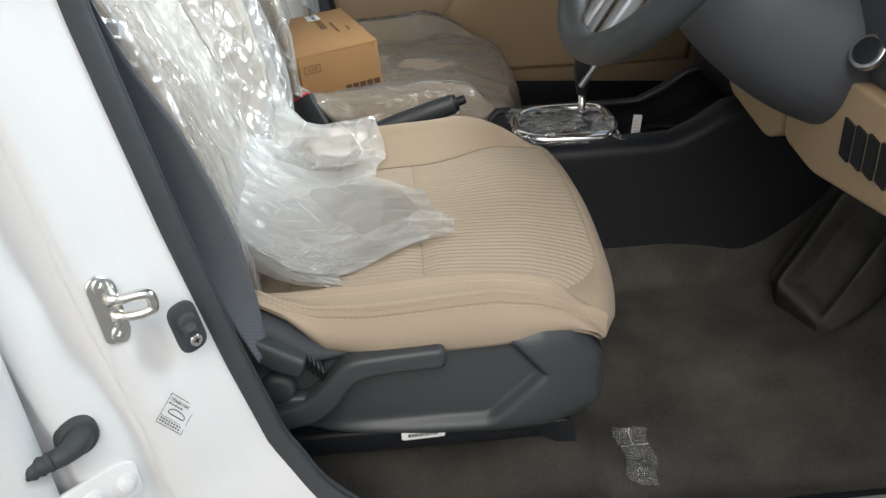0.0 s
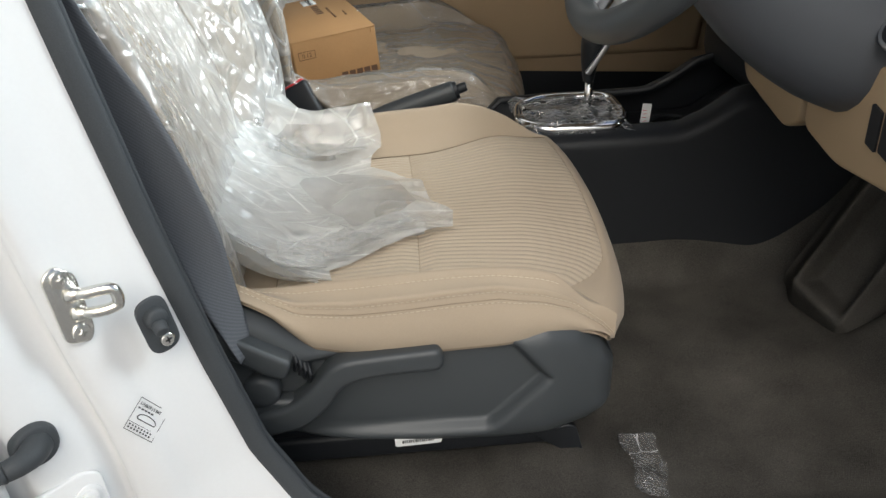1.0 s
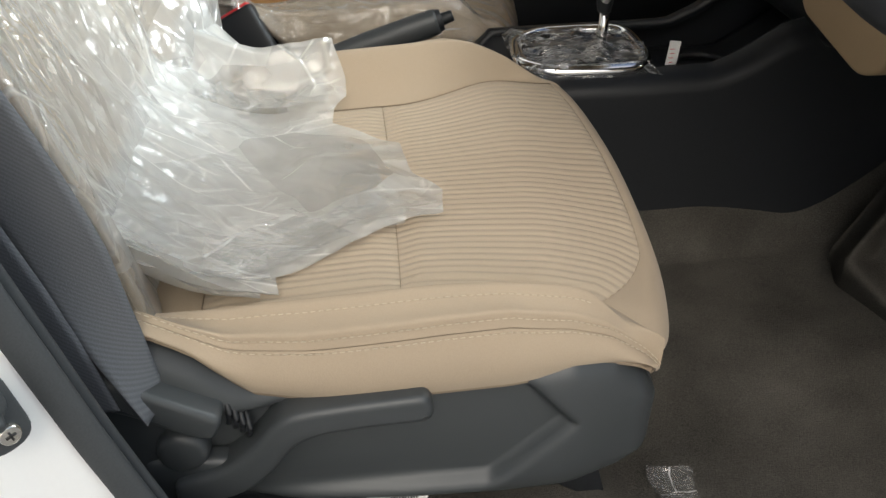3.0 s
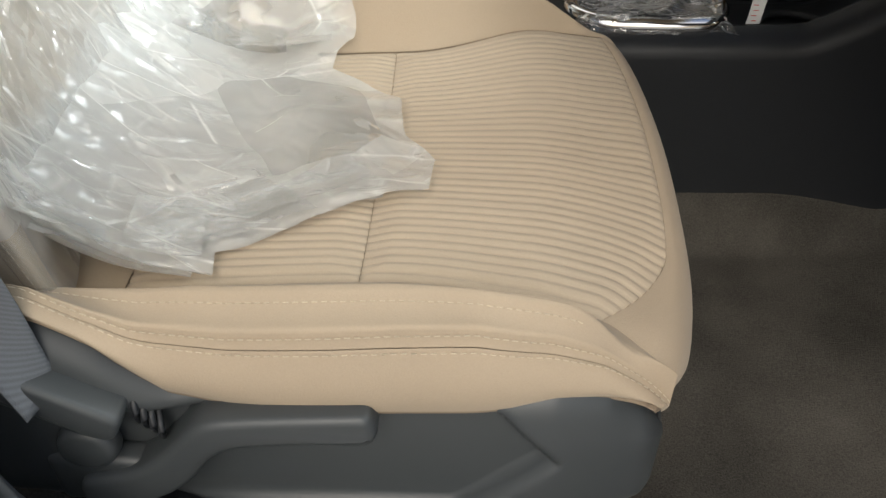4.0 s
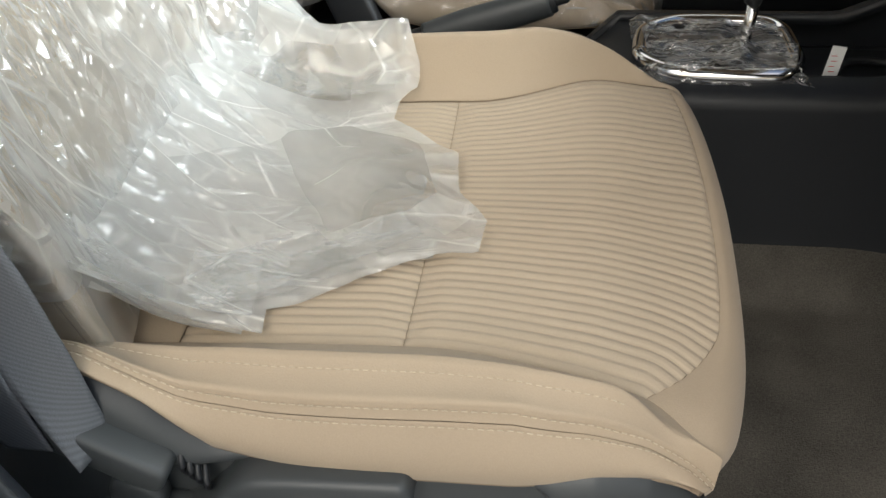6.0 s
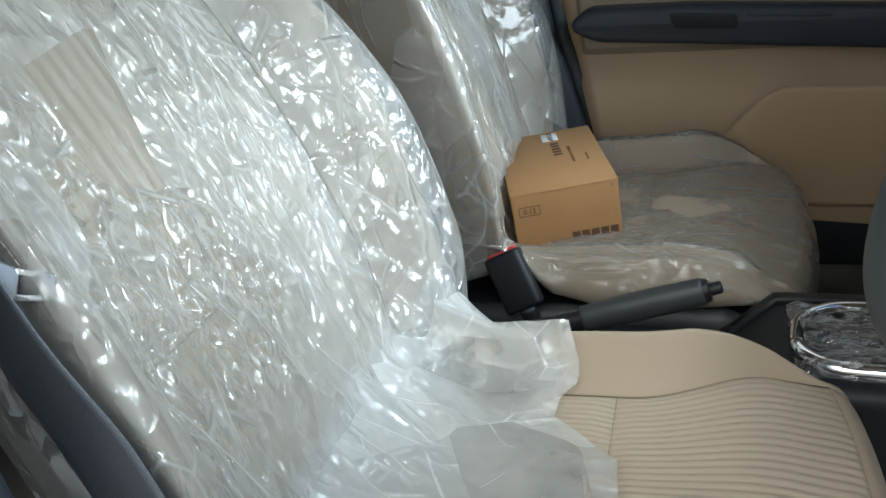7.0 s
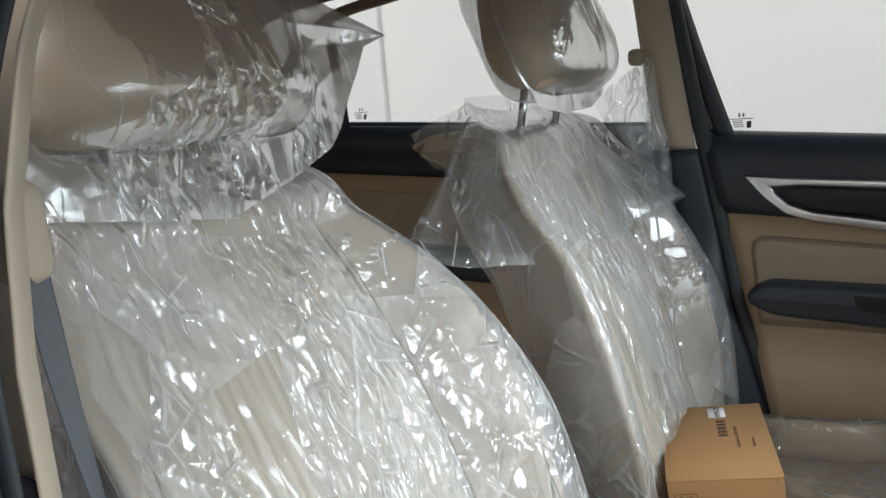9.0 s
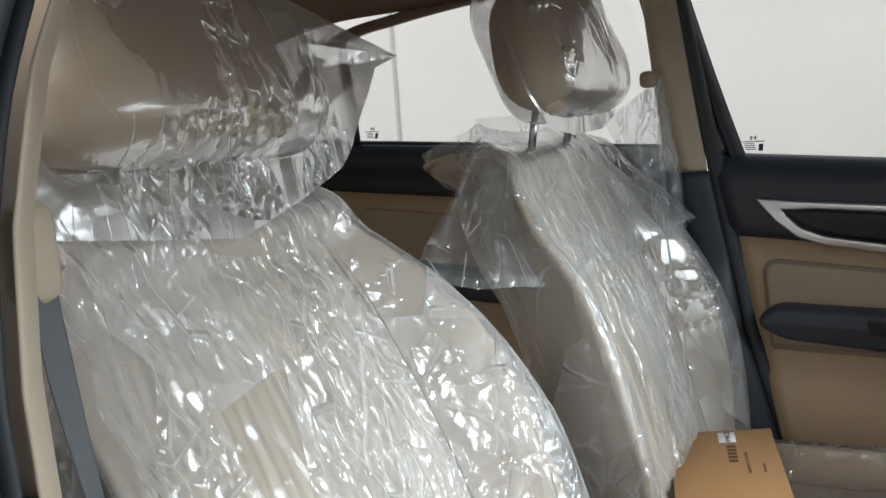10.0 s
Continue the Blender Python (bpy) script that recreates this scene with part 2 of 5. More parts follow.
def crumple(p, q, seed, freqs=(9, 17, 31, 58), amp=0.012, stretch=1.0):
    """Heights of a crumpled sheet over the plane coordinates p, q (metres): straight sharp folds between facets."""
    rng = np.random.RandomState(seed)
    out = np.zeros(np.shape(p))
    for k, f in enumerate(freqs):
        a, ph = rng.uniform(0, np.pi), rng.uniform(0, 6, 4)
        c, s = math.cos(a), math.sin(a)
        gate = 0.65 + 0.35 * np.sin(f * 0.3 * (p * ph[2] - q * ph[3]) + ph[1])
        size = f / 2.2
        u, v = (p * c + q * s) * size * 0.75 + ph[0], (q * c - p * s) * size * (0.9 + 0.5 * stretch) + ph[1]
        out += 2.2 * gate * (dimples(u, v, rng) - dimples(u * 1.13 + 3, v * 0.9 + 7, rng)) * (0.55 ** k)
    return amp * out * 0.6


def normals(p, toward):
    """Unit normals of a grid of points, on the side of the direction given."""
    n = np.cross(np.gradient(p, axis=0), np.gradient(p, axis=1))
    n /= np.linalg.norm(n, axis=-1, keepdims=True) + 1e-9
    mid = n[p.shape[0] // 2, p.shape[1] // 2]
    return n if mid @ np.array(toward, float) > 0 else -n


def shade(me, flat=False):
    for poly in me.polygons:
        poly.use_smooth = not flat


def mesh_object(name, me, mat, parent=None, label="", flat=False):
    me.materials.append(mat)
    shade(me, flat)
    ob = new(name, me)
    if parent is not None:
        ob.parent = parent
    if label:
        tagged(ob, label)
    return ob


def part(name, bm, mat, parent=None, label="", flat=False):
    me = bpy.data.meshes.new(name)
    bmesh.ops.recalc_face_normals(bm, faces=bm.faces[:])
    bm.to_mesh(me)
    bm.free()
    return mesh_object(name, me, mat, parent, label, flat)


def sheet(name, pts, mat, parent=None, label="", wrap_u=False, wrap_v=False, thick=0.0, flat=False):
    """A grid of points, an array of shape (rows, columns, 3), as one mesh."""
    nu, nv = pts.shape[:2]
    iu, iv = np.arange(nu if wrap_u else nu - 1), np.arange(nv if wrap_v else nv - 1)
    a, b = np.meshgrid(iu, iv, indexing="ij")
    a2, b2 = (a + 1) % nu, (b + 1) % nv
    faces = np.stack([a * nv + b, a2 * nv + b, a2 * nv + b2, a * nv + b2], -1).reshape(-1, 4)
    me = bpy.data.meshes.new(name)
    me.from_pydata(pts.reshape(-1, 3).tolist(), [], faces.tolist())
    ob = mesh_object(name, me, mat, parent, label, flat)
    if thick:
        mod = ob.modifiers.new("thickness", "SOLIDIFY")
        mod.thickness, mod.offset = thick, 0
    return ob


def box(cx, cy, cz, sx, sy, sz, bevel=0.004, seg=2, turn=None):
    bm = bmesh.new()
    bmesh.ops.create_cube(bm, size=1, matrix=Matrix.Diagonal((sx, sy, sz, 1)))
    if bevel:
        bmesh.ops.bevel(bm, geom=bm.edges[:], offset=bevel, segments=seg, affect="EDGES", profile=0.5)
    bmesh.ops.transform(bm, matrix=Matrix.Translation((cx, cy, cz)) @ (turn or Matrix()), verts=bm.verts)
    return bm


def rod(p, q, r0, r1=None, sides=20, bevel=0.0):
    """A round bar from p to q."""
    bm = bmesh.new()
    p, q = Vector(p), Vector(q)
    d = q - p
    bmesh.ops.create_cone(bm, cap_ends=True, segments=sides, radius1=r0, radius2=r0 if r1 is None else r1, depth=d.length)
    if bevel:
        caps = [e for e in bm.edges if len(e.link_faces) == 2 and any(len(f.verts) > 4 for f in e.link_faces)]
        bmesh.ops.bevel(bm, geom=caps, offset=bevel, segments=2, affect="EDGES", profile=0.5)
    bmesh.ops.transform(bm, matrix=Matrix.Translation((p + q) / 2) @ d.to_track_quat("Z", "Y").to_matrix().to_4x4(), verts=bm.verts)
    return bm


def join(*some):
    """Several bmeshes of one part as one."""
    out = bmesh.new()
    for bm in some:
        me = bpy.data.meshes.new("piece")
        bm.to_mesh(me)
        bm.free()
        out.from_mesh(me)
        bpy.data.meshes.remove(me)
    return out


def curve_points(pts, n):
    """n points on a smooth curve through pts."""
    pts = np.array(pts, float)
    t = np.r_[0, np.cumsum(np.linalg.norm(np.diff(pts, axis=0), axis=1))]
    u = np.linspace(0, t[-1], n)
    m = np.gradient(pts, t, axis=0)
    i = np.clip(np.searchsorted(t, u, "right") - 1, 0, len(t) - 2)
    h = (t[i + 1] - t[i])[:, None]
    s = ((u - t[i]) / h[:, 0])[:, None]
    return (2 * s**3 - 3 * s**2 + 1) * pts[i] + (s**3 - 2 * s**2 + s) * h * m[i] + (3 * s**2 - 2 * s**3) * pts[i + 1] + (s**3 - s**2) * h * m[i + 1]


def tube(name, pts, radius, mat, parent=None, label="", n=40, sides=12, section=None, up=(0, 0, 1)):
    """A round or shaped bar along a curve; section: points (a, b) of its outline, across and up; radius may vary along it."""
    path = curve_points(pts, n)
    tang = np.gradient(path, axis=0)
    tang /= np.linalg.norm(tang, axis=1)[:, None]
    side = np.cross(tang, np.array(up, float))
    side /= np.linalg.norm(side, axis=1)[:, None]
    top = np.cross(side, tang)
    if section is None:
        a = np.linspace(0, 2 * np.pi, sides, endpoint=False)
        section = np.stack([np.cos(a), np.sin(a)], 1)
    section = np.array(section, float)
    r = np.interp(np.linspace(0, 1, n), np.linspace(0, 1, np.size(radius)), np.ravel(radius))
    grid = path[:, None] + r[:, None, None] * (section[None, :, :1] * side[:, None] + section[None, :, 1:] * top[:, None])
    ob = sheet(name, grid, mat, parent, label, wrap_v=True)
    me = ob.data
    bm = bmesh.new()
    bm.from_mesh(me)
    k = len(section)
    bm.verts.ensure_lookup_table()
    bm.faces.new([bm.verts[i] for i in range(k)]), bm.faces.new([bm.verts[i] for i in range(len(bm.verts) - k, len(bm.verts))])
    bmesh.ops.recalc_face_normals(bm, faces=bm.faces[:])
    bm.to_mesh(me)
    bm.free()
    shade(me)
    return ob


def slab(outline, axis, a, b, bevel=0.003, seg=2):
    """A plate: an outline of (p, q) pairs, thick from a to b along the axis x, y or z (p, q: the other two, in order)."""
    bm = bmesh.new()
    put = {"x": lambda p, q, d: (d, p, q), "y": lambda p, q, d: (p, d, q), "z": lambda p, q, d: (p, q, d)}[axis]
    face = bm.faces.new([bm.verts.new(put(p, q, a)) for p, q in outline])
    out = bmesh.ops.extrude_face_region(bm, geom=[face])
    bmesh.ops.translate(bm, vec=Vector(put(0, 0, b - a)), verts=[v for v in out["geom"] if isinstance(v, bmesh.types.BMVert)])
    bmesh.ops.recalc_face_normals(bm, faces=bm.faces[:])
    if bevel:
        rim = [e for e in bm.edges if any(len(f.verts) > 4 or f.calc_area() > 0 and abs(f.normal["xyz".index(axis)]) > 0.9 for f in e.link_faces)]
        bmesh.ops.bevel(bm, geom=rim, offset=bevel, segments=seg, affect="EDGES", profile=0.5)
    return bm


def rounded(outline, r, n=5):
    """An outline with its corners rounded; r: one radius, or one for each corner."""
    pts = [Vector(p) for p in outline]
    out = []
    for i, p in enumerate(pts):
        ri = r[i] if isinstance(r, (list, tuple)) else r
        a, b = pts[i - 1] - p, pts[(i + 1) % len(pts)] - p
        d = min(ri, a.length * 0.49, b.length * 0.49)
        a, b = p + a.normalized() * d, p + b.normalized() * d
        out += [tuple((1 - t) ** 2 * a + 2 * t * (1 - t) * p + t * t * b) for t in (k / n for k in range(n + 1))]
    return out


def thing(name, label, category, group="", at=(0, 0, 0), kind=""):
    ob = new(name)
    ob.location = at
    ob.empty_display_size = 0.05
    return tagged(ob, label, category, group, kind)


def bars(name, rects, put, mat, parent):
    """Flat strokes of writing that cannot be read: rectangles (u, v, width, height) laid down by put(u, v)."""
    bm = bmesh.new()
    for u, v, w, h in rects:
        bm.faces.new([bm.verts.new(put(*c)) for c in ((u, v), (u + w, v), (u + w, v + h), (u, v + h))])
    return part(name, bm, mat, parent, flat=True)


def lettering(name, words, size, mat, m, parent=None):
    cu = bpy.data.curves.new(name, "FONT")
    cu.body, cu.size, cu.extrude = words, size, 0.0002
    cu.align_x, cu.align_y = "CENTER", "CENTER"
    ob = bpy.data.objects.new(name, cu)
    me = bpy.data.meshes.new_from_object(ob)
    bpy.data.objects.remove(ob)
    me.transform(m)
    return mesh_object(name, me, mat, parent, flat=True)


# ---- setting: yard, wall and car shell ----
def yard():
    bm = bmesh.new()
    bmesh.ops.create_grid(bm, x_segments=40, y_segments=40, size=60)
    ob = part("ground", bm, CONCRETE)
    ob.location.z = -0.42
    tagged(ob, "pale concrete ground under the parked car", "ground", kind="structure")
    wall = part("wall_backdrop", join(box(1.2, 2.6, 1.5, 14, 0.15, 3.9, 0.01), box(-2.9, 2.515, 1.5, 1.82, 0.05, 3.9, 0.01)), WHITE_WALL)
    tagged(wall, "plain white plastered wall beside the parked car", "wall", kind="structure")


yard()


def shell():
    """Floor pan, sills, roof, dash bulkhead and tail that close the cabin."""
    nx, ny = 190, 110
    x, y = np.meshgrid(np.linspace(-1.5, 1.23, nx), np.linspace(-0.68, 0.68, ny), indexing="ij")
    z = 0.004 * np.sin(9 * x + 3 * y) + 0.003 * np.sin(23 * y + 5 * x)
    z += 0.10 * smooth(0.155, 0.10, np.abs(y)) * smooth(0.95, 0.6, x)
    z += 0.42 * smooth(0.86, 1.16, x) ** 1.2
    z += 0.16 * smooth(0.74, 0.98, x) * smooth(-0.22, -0.12, y) * (y < 0) + 0.13 * smooth(0.78, 0.95, x) * smooth(-0.31, -0.37, y)
    z += 0.02 * smooth(0.62, 0.68, np.abs(y))
    z += 0.022 * smooth(0.40, 0.36, x) * smooth(0.24, 0.27, x) * smooth(-0.44, -0.48, y)
    z += 0.06 * smooth(0.1, -0.1, x) * (np.abs(y) < 0.64)
    floor = tagged(sheet("floor", np.stack([x, y, z], -1), CARPET, thick=0.0), "dark grey-brown moulded carpet, dusty", "car floor", kind="structure")
    # foot hollow moulded into the carpet: a long trough between rounded rims on the toe slope
    p0, p1, p2 = (np.array(p) for p in ((0.772, -0.255, 0.046), (0.806, -0.335, 0.020), (0.870, -0.225, 0.185)))
    a, b = np.meshgrid(np.linspace(-0.25, 1.5, 70), np.linspace(-0.45, 1.45, 70), indexing="ij")
    out = np.cross(p2 - p0, p1 - p0)
    out /= np.linalg.norm(out) * (1 if out[2] > 0 else -1)
    inside = smooth(0.0, 0.16, a) * smooth(0.0, 0.16, b) * smooth(1.0, 0.84, b)
    rim = np.exp(-(np.minimum(np.minimum(np.abs(b), np.abs(b - 1)) + 3 * np.maximum(-a, 0), np.abs(a) + 3 * np.maximum(np.abs(b - 0.5) - 0.5, 0)) / 0.12) ** 2)
    fall = smooth(0.0, 0.45, np.maximum(-b, b - 1)) + smooth(0.0, 0.25, -a)
    hollow = p0 + a[..., None] * (p2 - p0) + b[..., None] * (p1 - p0) + out * (0.012 * rim - 0.034 * inside - 0.045 * fall)[..., None]
    sheet("foot_hollow", hollow, CARPET, floor, "hollow moulded into the carpet")
    # roof lining, arched, with a lip over the doors
    x, v = np.meshgrid(np.linspace(-1.55, 0.75, 60), np.linspace(-1, 1, 50), indexing="ij")
    half = 0.585 - 0.05 * smooth(-0.9, -1.5, x)
    z = 1.225 - 0.10 * np.abs(v) ** 3.5 - 0.22 * smooth(-0.7, -1.55, x) ** 1.5 - 0.10 * smooth(0.2, 0.75, x)
    tagged(sheet("ceiling", np.stack([x, v * half, z], -1), HEADLINER, thick=0.02), "beige felt roof lining of the car", "headliner", kind="structure")
    x2, v2 = np.meshgrid(np.linspace(-1.6, 0.8, 40), np.linspace(-1, 1, 30), indexing="ij")
    z2 = 1.275 - 0.10 * np.abs(v2) ** 3.5 - 0.22 * smooth(-0.7, -1.6, x2) ** 1.5 - 0.10 * smooth(0.2, 0.8, x2)
    tagged(sheet("roof", np.stack([x2, v2 * 0.64, z2], -1), PAINT, thick=0.004), "white painted steel roof of the car", "car roof", kind="structure")
    # tail end and firewall: unseen boxes added to keep outside light out
    tagged(part("wall_rear", box(-1.6, 0, 0.45, 0.05, 1.4, 1.0, 0.01), HEADLINER), "unseen dark block closing the rear of the cabin", "bulkhead", kind="structure")
    tagged(part("wall_front", box(1.24, 0, 0.3, 0.04, 1.5, 0.95, 0.01), CARPET), "unseen carpeted block closing the front of the cabin", "bulkhead", kind="structure")
    for s in (-1, 1):
        tagged(part("sill_trim", box(0.1, 0.680 * s, -0.004, 2.6, 0.03, 0.06, 0.01), BLACK_PLASTIC), "black plastic sill scuff trim", "sill trim", kind="structure")
        # unseen body side, added to shut light out of the footwell
        tagged(part("body_side", box(1.05, 0.725 * s, 0.36, 0.5, 0.05, 0.8, 0.02), PAINT), "unseen white front body side, added to block light", "car body", kind="structure")
        if s > 0:
            # unseen slab, added to stop light leaking past the far pillar
            tagged(part("door_skin", box(-0.15, 0.755, 0.35, 2.7, 0.02, 0.78, 0.008), PAINT), "unseen white slab behind the closed doors, added to block light", "car body", kind="structure")
        tagged(part("sill", box(0.1, 0.735 * s, -0.02, 2.6, 0.09, 0.14, 0.02), PAINT), "white painted door sill of the car body", "door sill", kind="structure")


shell()


# ---- B-pillar on the open driver's side ----
SEAL_Z = np.array([-0.02, 0.02, 0.06, 0.115, 0.20, 0.30, 0.44, 0.553, 0.64, 0.78, 0.86, 0.94, 1.0, 1.05, 1.09])
SEAL_X = np.array([0.31, 0.18, 0.108, 0.052, 0.012, -0.014, -0.045, -0.066, -0.082, -0.090, -0.100, -0.105, -0.090, -0.045, 0.06])
SEAL_Y = np.array([-0.69, -0.69, -0.69, -0.69, -0.69, -0.69, -0.69, -0.69, -0.688, -0.684, -0.670, -0.645, -0.625, -0.607, -0.59])


def seal_line(z):
    return np.interp(z, SEAL_Z, SEAL_X), np.interp(z, SEAL_Z, SEAL_Y)


def near_pillar():
    zs = np.linspace(0.02, 1.09, 90)
    sx, sy = seal_line(zs)
    # across the pillar: flange, bead, dished face, shoulder, outer skin
    dx = np.array([0.004, -0.004, -0.010, -0.022, -0.034, -0.046, -0.060, -0.074, -0.086, -0.098, -0.108, -0.122, -0.14, -0.165, -0.19])
    dy = np.array([0.004, -0.004, -0.010, -0.020, -0.036, -0.050, -0.056, -0.060, -0.066, -0.078, -0.088, -0.094, -0.098, -0.10, -0.10])
    w = np.linspace(0, 1, 46)
    k = np.linspace(0, 1, len(dx))
    px, py = np.interp(w, k, dx), np.interp(w, k, dy)
    for _ in range(2):
        px[1:-1] = (px[:-2] + 2 * px[1:-1] + px[2:]) / 4
        py[1:-1] = (py[:-2] + 2 * py[1:-1] + py[2:]) / 4
    grow = 1 + 0.5 * smooth(0.3, 0.05, zs)[:, None]
    grid = np.stack([sx[:, None] + px * grow, sy[:, None] + py, np.repeat(zs[:, None], len(w), 1)], -1)
    # a shallow pressed step down the face
    dent = np.exp(-((w - 0.32) / 0.05) ** 2)[None] * smooth(0.62, 0.5, zs)[:, None] * 0.004
    grid[..., 1] += dent
    # soft creases of the pressing, running down and round the striker
    for mid, bend, wide, deep in ((0.46, 0.05, 0.02, 0.007), (0.62, -0.06, 0.025, -0.008), (0.78, 0.03, 0.025, 0.007)):
        line = mid + bend * np.sin(zs * 7.0)
        grid[..., 1] += deep * np.tanh((w[None] - line[:, None]) / wide) * np.exp(-((w[None] - line[:, None]) / 0.12) ** 2)
    body = thing("body_pillar", "white painted steel door pillar with door striker", "car pillar", kind="structure")
    sheet("painted_panel", grid, PAINT, body, thick=0.002)
    # rubber door seal: a fat rolled strip with a lip
    pts = [(x + 0.004, y + 0.004, z) for x, y, z in zip(*seal_line(zs), zs)]
    sec = [(1.15 * math.cos(a) * (1 + 0.25 * math.cos(2 * a)), 0.8 * math.sin(a)) for a in np.linspace(0, 2 * np.pi, 18, endpoint=False)]
    tube("door_seal", pts[::3], 0.0090, RUBBER, body, "dark rubber door seal", n=70, section=sec, up=(0, 1, 0))
    pts = [(x + 0.006, y + 0.016, z) for x, y, z in zip(*seal_line(zs), zs)]
    tube("seal_lip", pts[::3], 0.0065, RUBBER, body, "dark rubber sealing lip", n=70, section=sec, up=(0, 1, 0))
    # inner trim: cream above the belt line, dark below
    for name, mat, z0, z1 in (("upper_trim", CREAM_PLASTIC, 0.70, 1.09), ("lower_trim", NAVY_PLASTIC, 0.1, 0.70)):
        zz = np.linspace(z0, z1, 30)
        ax, ay = seal_line(zz)
        d = np.linspace(0, 1, 16)
        gx = ax[:, None] + (0.016 if z0 > 0.5 else -0.004) - 0.15 * d
        gy = ay[:, None] + 0.026 + 0.035 * np.sin(np.pi * d ** 0.8)
        sheet(name, np.stack([gx, gy, np.repeat(zz[:, None], 16, 1)], -1), mat, body, thick=0.003)
    return grid, body


PILLAR, near_post = near_pillar()


def on_pillar(x, z, lift=0.001):
    """A frame on the painted pillar at height z, near x: its third axis looks out of the paint, its second up."""
    row = PILLAR[np.abs(PILLAR[:, 0, 2] - z).argmin()]
    k = int(np.clip(np.abs(row[:, 0] - x).argmin(), 1, len(row) - 2))
    along = Vector(row[k - 1] - row[k + 1]).normalized()
    up = Vector((-0.2, 0, 1)).normalized()
    out = along.cross(up).normalized()
    up = out.cross(along)
    m = Matrix((along, up, out)).transposed().to_4x4()
    return Matrix.Translation(Vector(row[k]) + out * lift) @ m


def tyre_label():
    s = thing("tyre_label", "clear tyre pressure label with black print", "label")
    m = on_pillar(-0.058, 0.290) @ Matrix.Rotation(radians(-58), 4, "Z") @ Matrix.Scale(0.62, 4)
    w, h = 0.052, 0.044
    rects = [(-w / 2, -h / 2, w, 0.0009), (-w / 2, h / 2, w, 0.0009), (-w / 2, -h / 2, 0.0009, h), (w / 2, -h / 2, 0.0009, h + 0.0009)]
    rects += [(-0.022 + 0.006 * i, 0.0085, 0.004, 0.0022) for i in range(5)] + [(x, y, 0.003, 0.0022) for y in (-0.0185, -0.0145) for x in np.arange(-0.022, 0.020, 0.0055)] + [(-0.024, -0.0105, 0.048, 0.0006)]
    bars("print", rects, lambda p, q: m @ Vector((p, q, 0)), BLACK_INK, s)
    lettering("print", "175/65R15 84T", 0.0062, BLACK_INK, m @ Matrix.Translation((-0.003, 0.0155, 0)), s)
    car = [(0.014 * math.cos(a) * (1.3 if math.cos(a) > 0 else 1.1), 0.006 * max(math.sin(a), -0.4) - 0.001) for a in np.linspace(0, 2 * np.pi, 25)]
    tube("outline_drawing", [tuple(m @ Vector((p, q, 0))) for p, q in car], 0.0004, BLACK_INK, s, n=60, sides=6, up=(0.3, 1, 0.2))


tyre_label()


def wiring_boot():
    s = thing("wiring_boot", "black corrugated rubber wiring boot", "cable boot")
    m = on_pillar(-0.124, 0.306, 0.0) @ Matrix.Scale(0.95, 4)
    def at(x, y, z):
        return tuple(m @ Vector((x, y, z)))
    ring = rod(at(0, 0, -0.004), at(0, 0, 0.008), 0.0185, 0.0165, 32, 0.002)
    part("flange", ring, RUBBER, s)
    tube("elbow", [at(0, 0, 0.004), at(-0.006, 0.001, 0.015), at(-0.017, 0.001, 0.021), at(-0.028, 0.0, 0.020)], (0.0125, 0.0105, 0.0088, 0.0080), RUBBER, s, n=24, sides=20, up=(0, 0.3, 1))
    r = [0.0072 + 0.0014 * (i % 2) for i in range(9)]
    tube("bellows", [at(-0.027, 0.0, 0.020), at(-0.039, -0.002, 0.016), at(-0.052, -0.006, 0.008)], r, RUBBER, s, n=33, sides=20, up=(0, 0.3, 1))


wiring_boot()


def hinge():
    s = thing("door_hinge", "", "")
    s.parent = near_post
    m = on_pillar(-0.114, 0.244, 0.0) @ Matrix.Scale(0.8, 4)
    bm = slab(rounded([(-0.05, -0.028), (0.036, -0.028), (0.036, 0.014), (0.02, 0.022), (-0.05, 0.018)], 0.008), "z", 0.0, 0.007, 0.002)
    bmesh.ops.transform(bm, matrix=m, verts=bm.verts)
    part("leaf", bm, PAINT, s)
    for x in (-0.018, 0.018):
        bm = join(rod((x, -0.006, 0.006), (x, -0.006, 0.009), 0.0135, 0.0135, 24, 0.001), rod((x, -0.006, 0.008), (x, -0.006, 0.015), 0.0095, 0.009, 6, 0.0012))
        bmesh.ops.transform(bm, matrix=m, verts=bm.verts)
        part("bolt", bm, PAINT, s)


hinge()


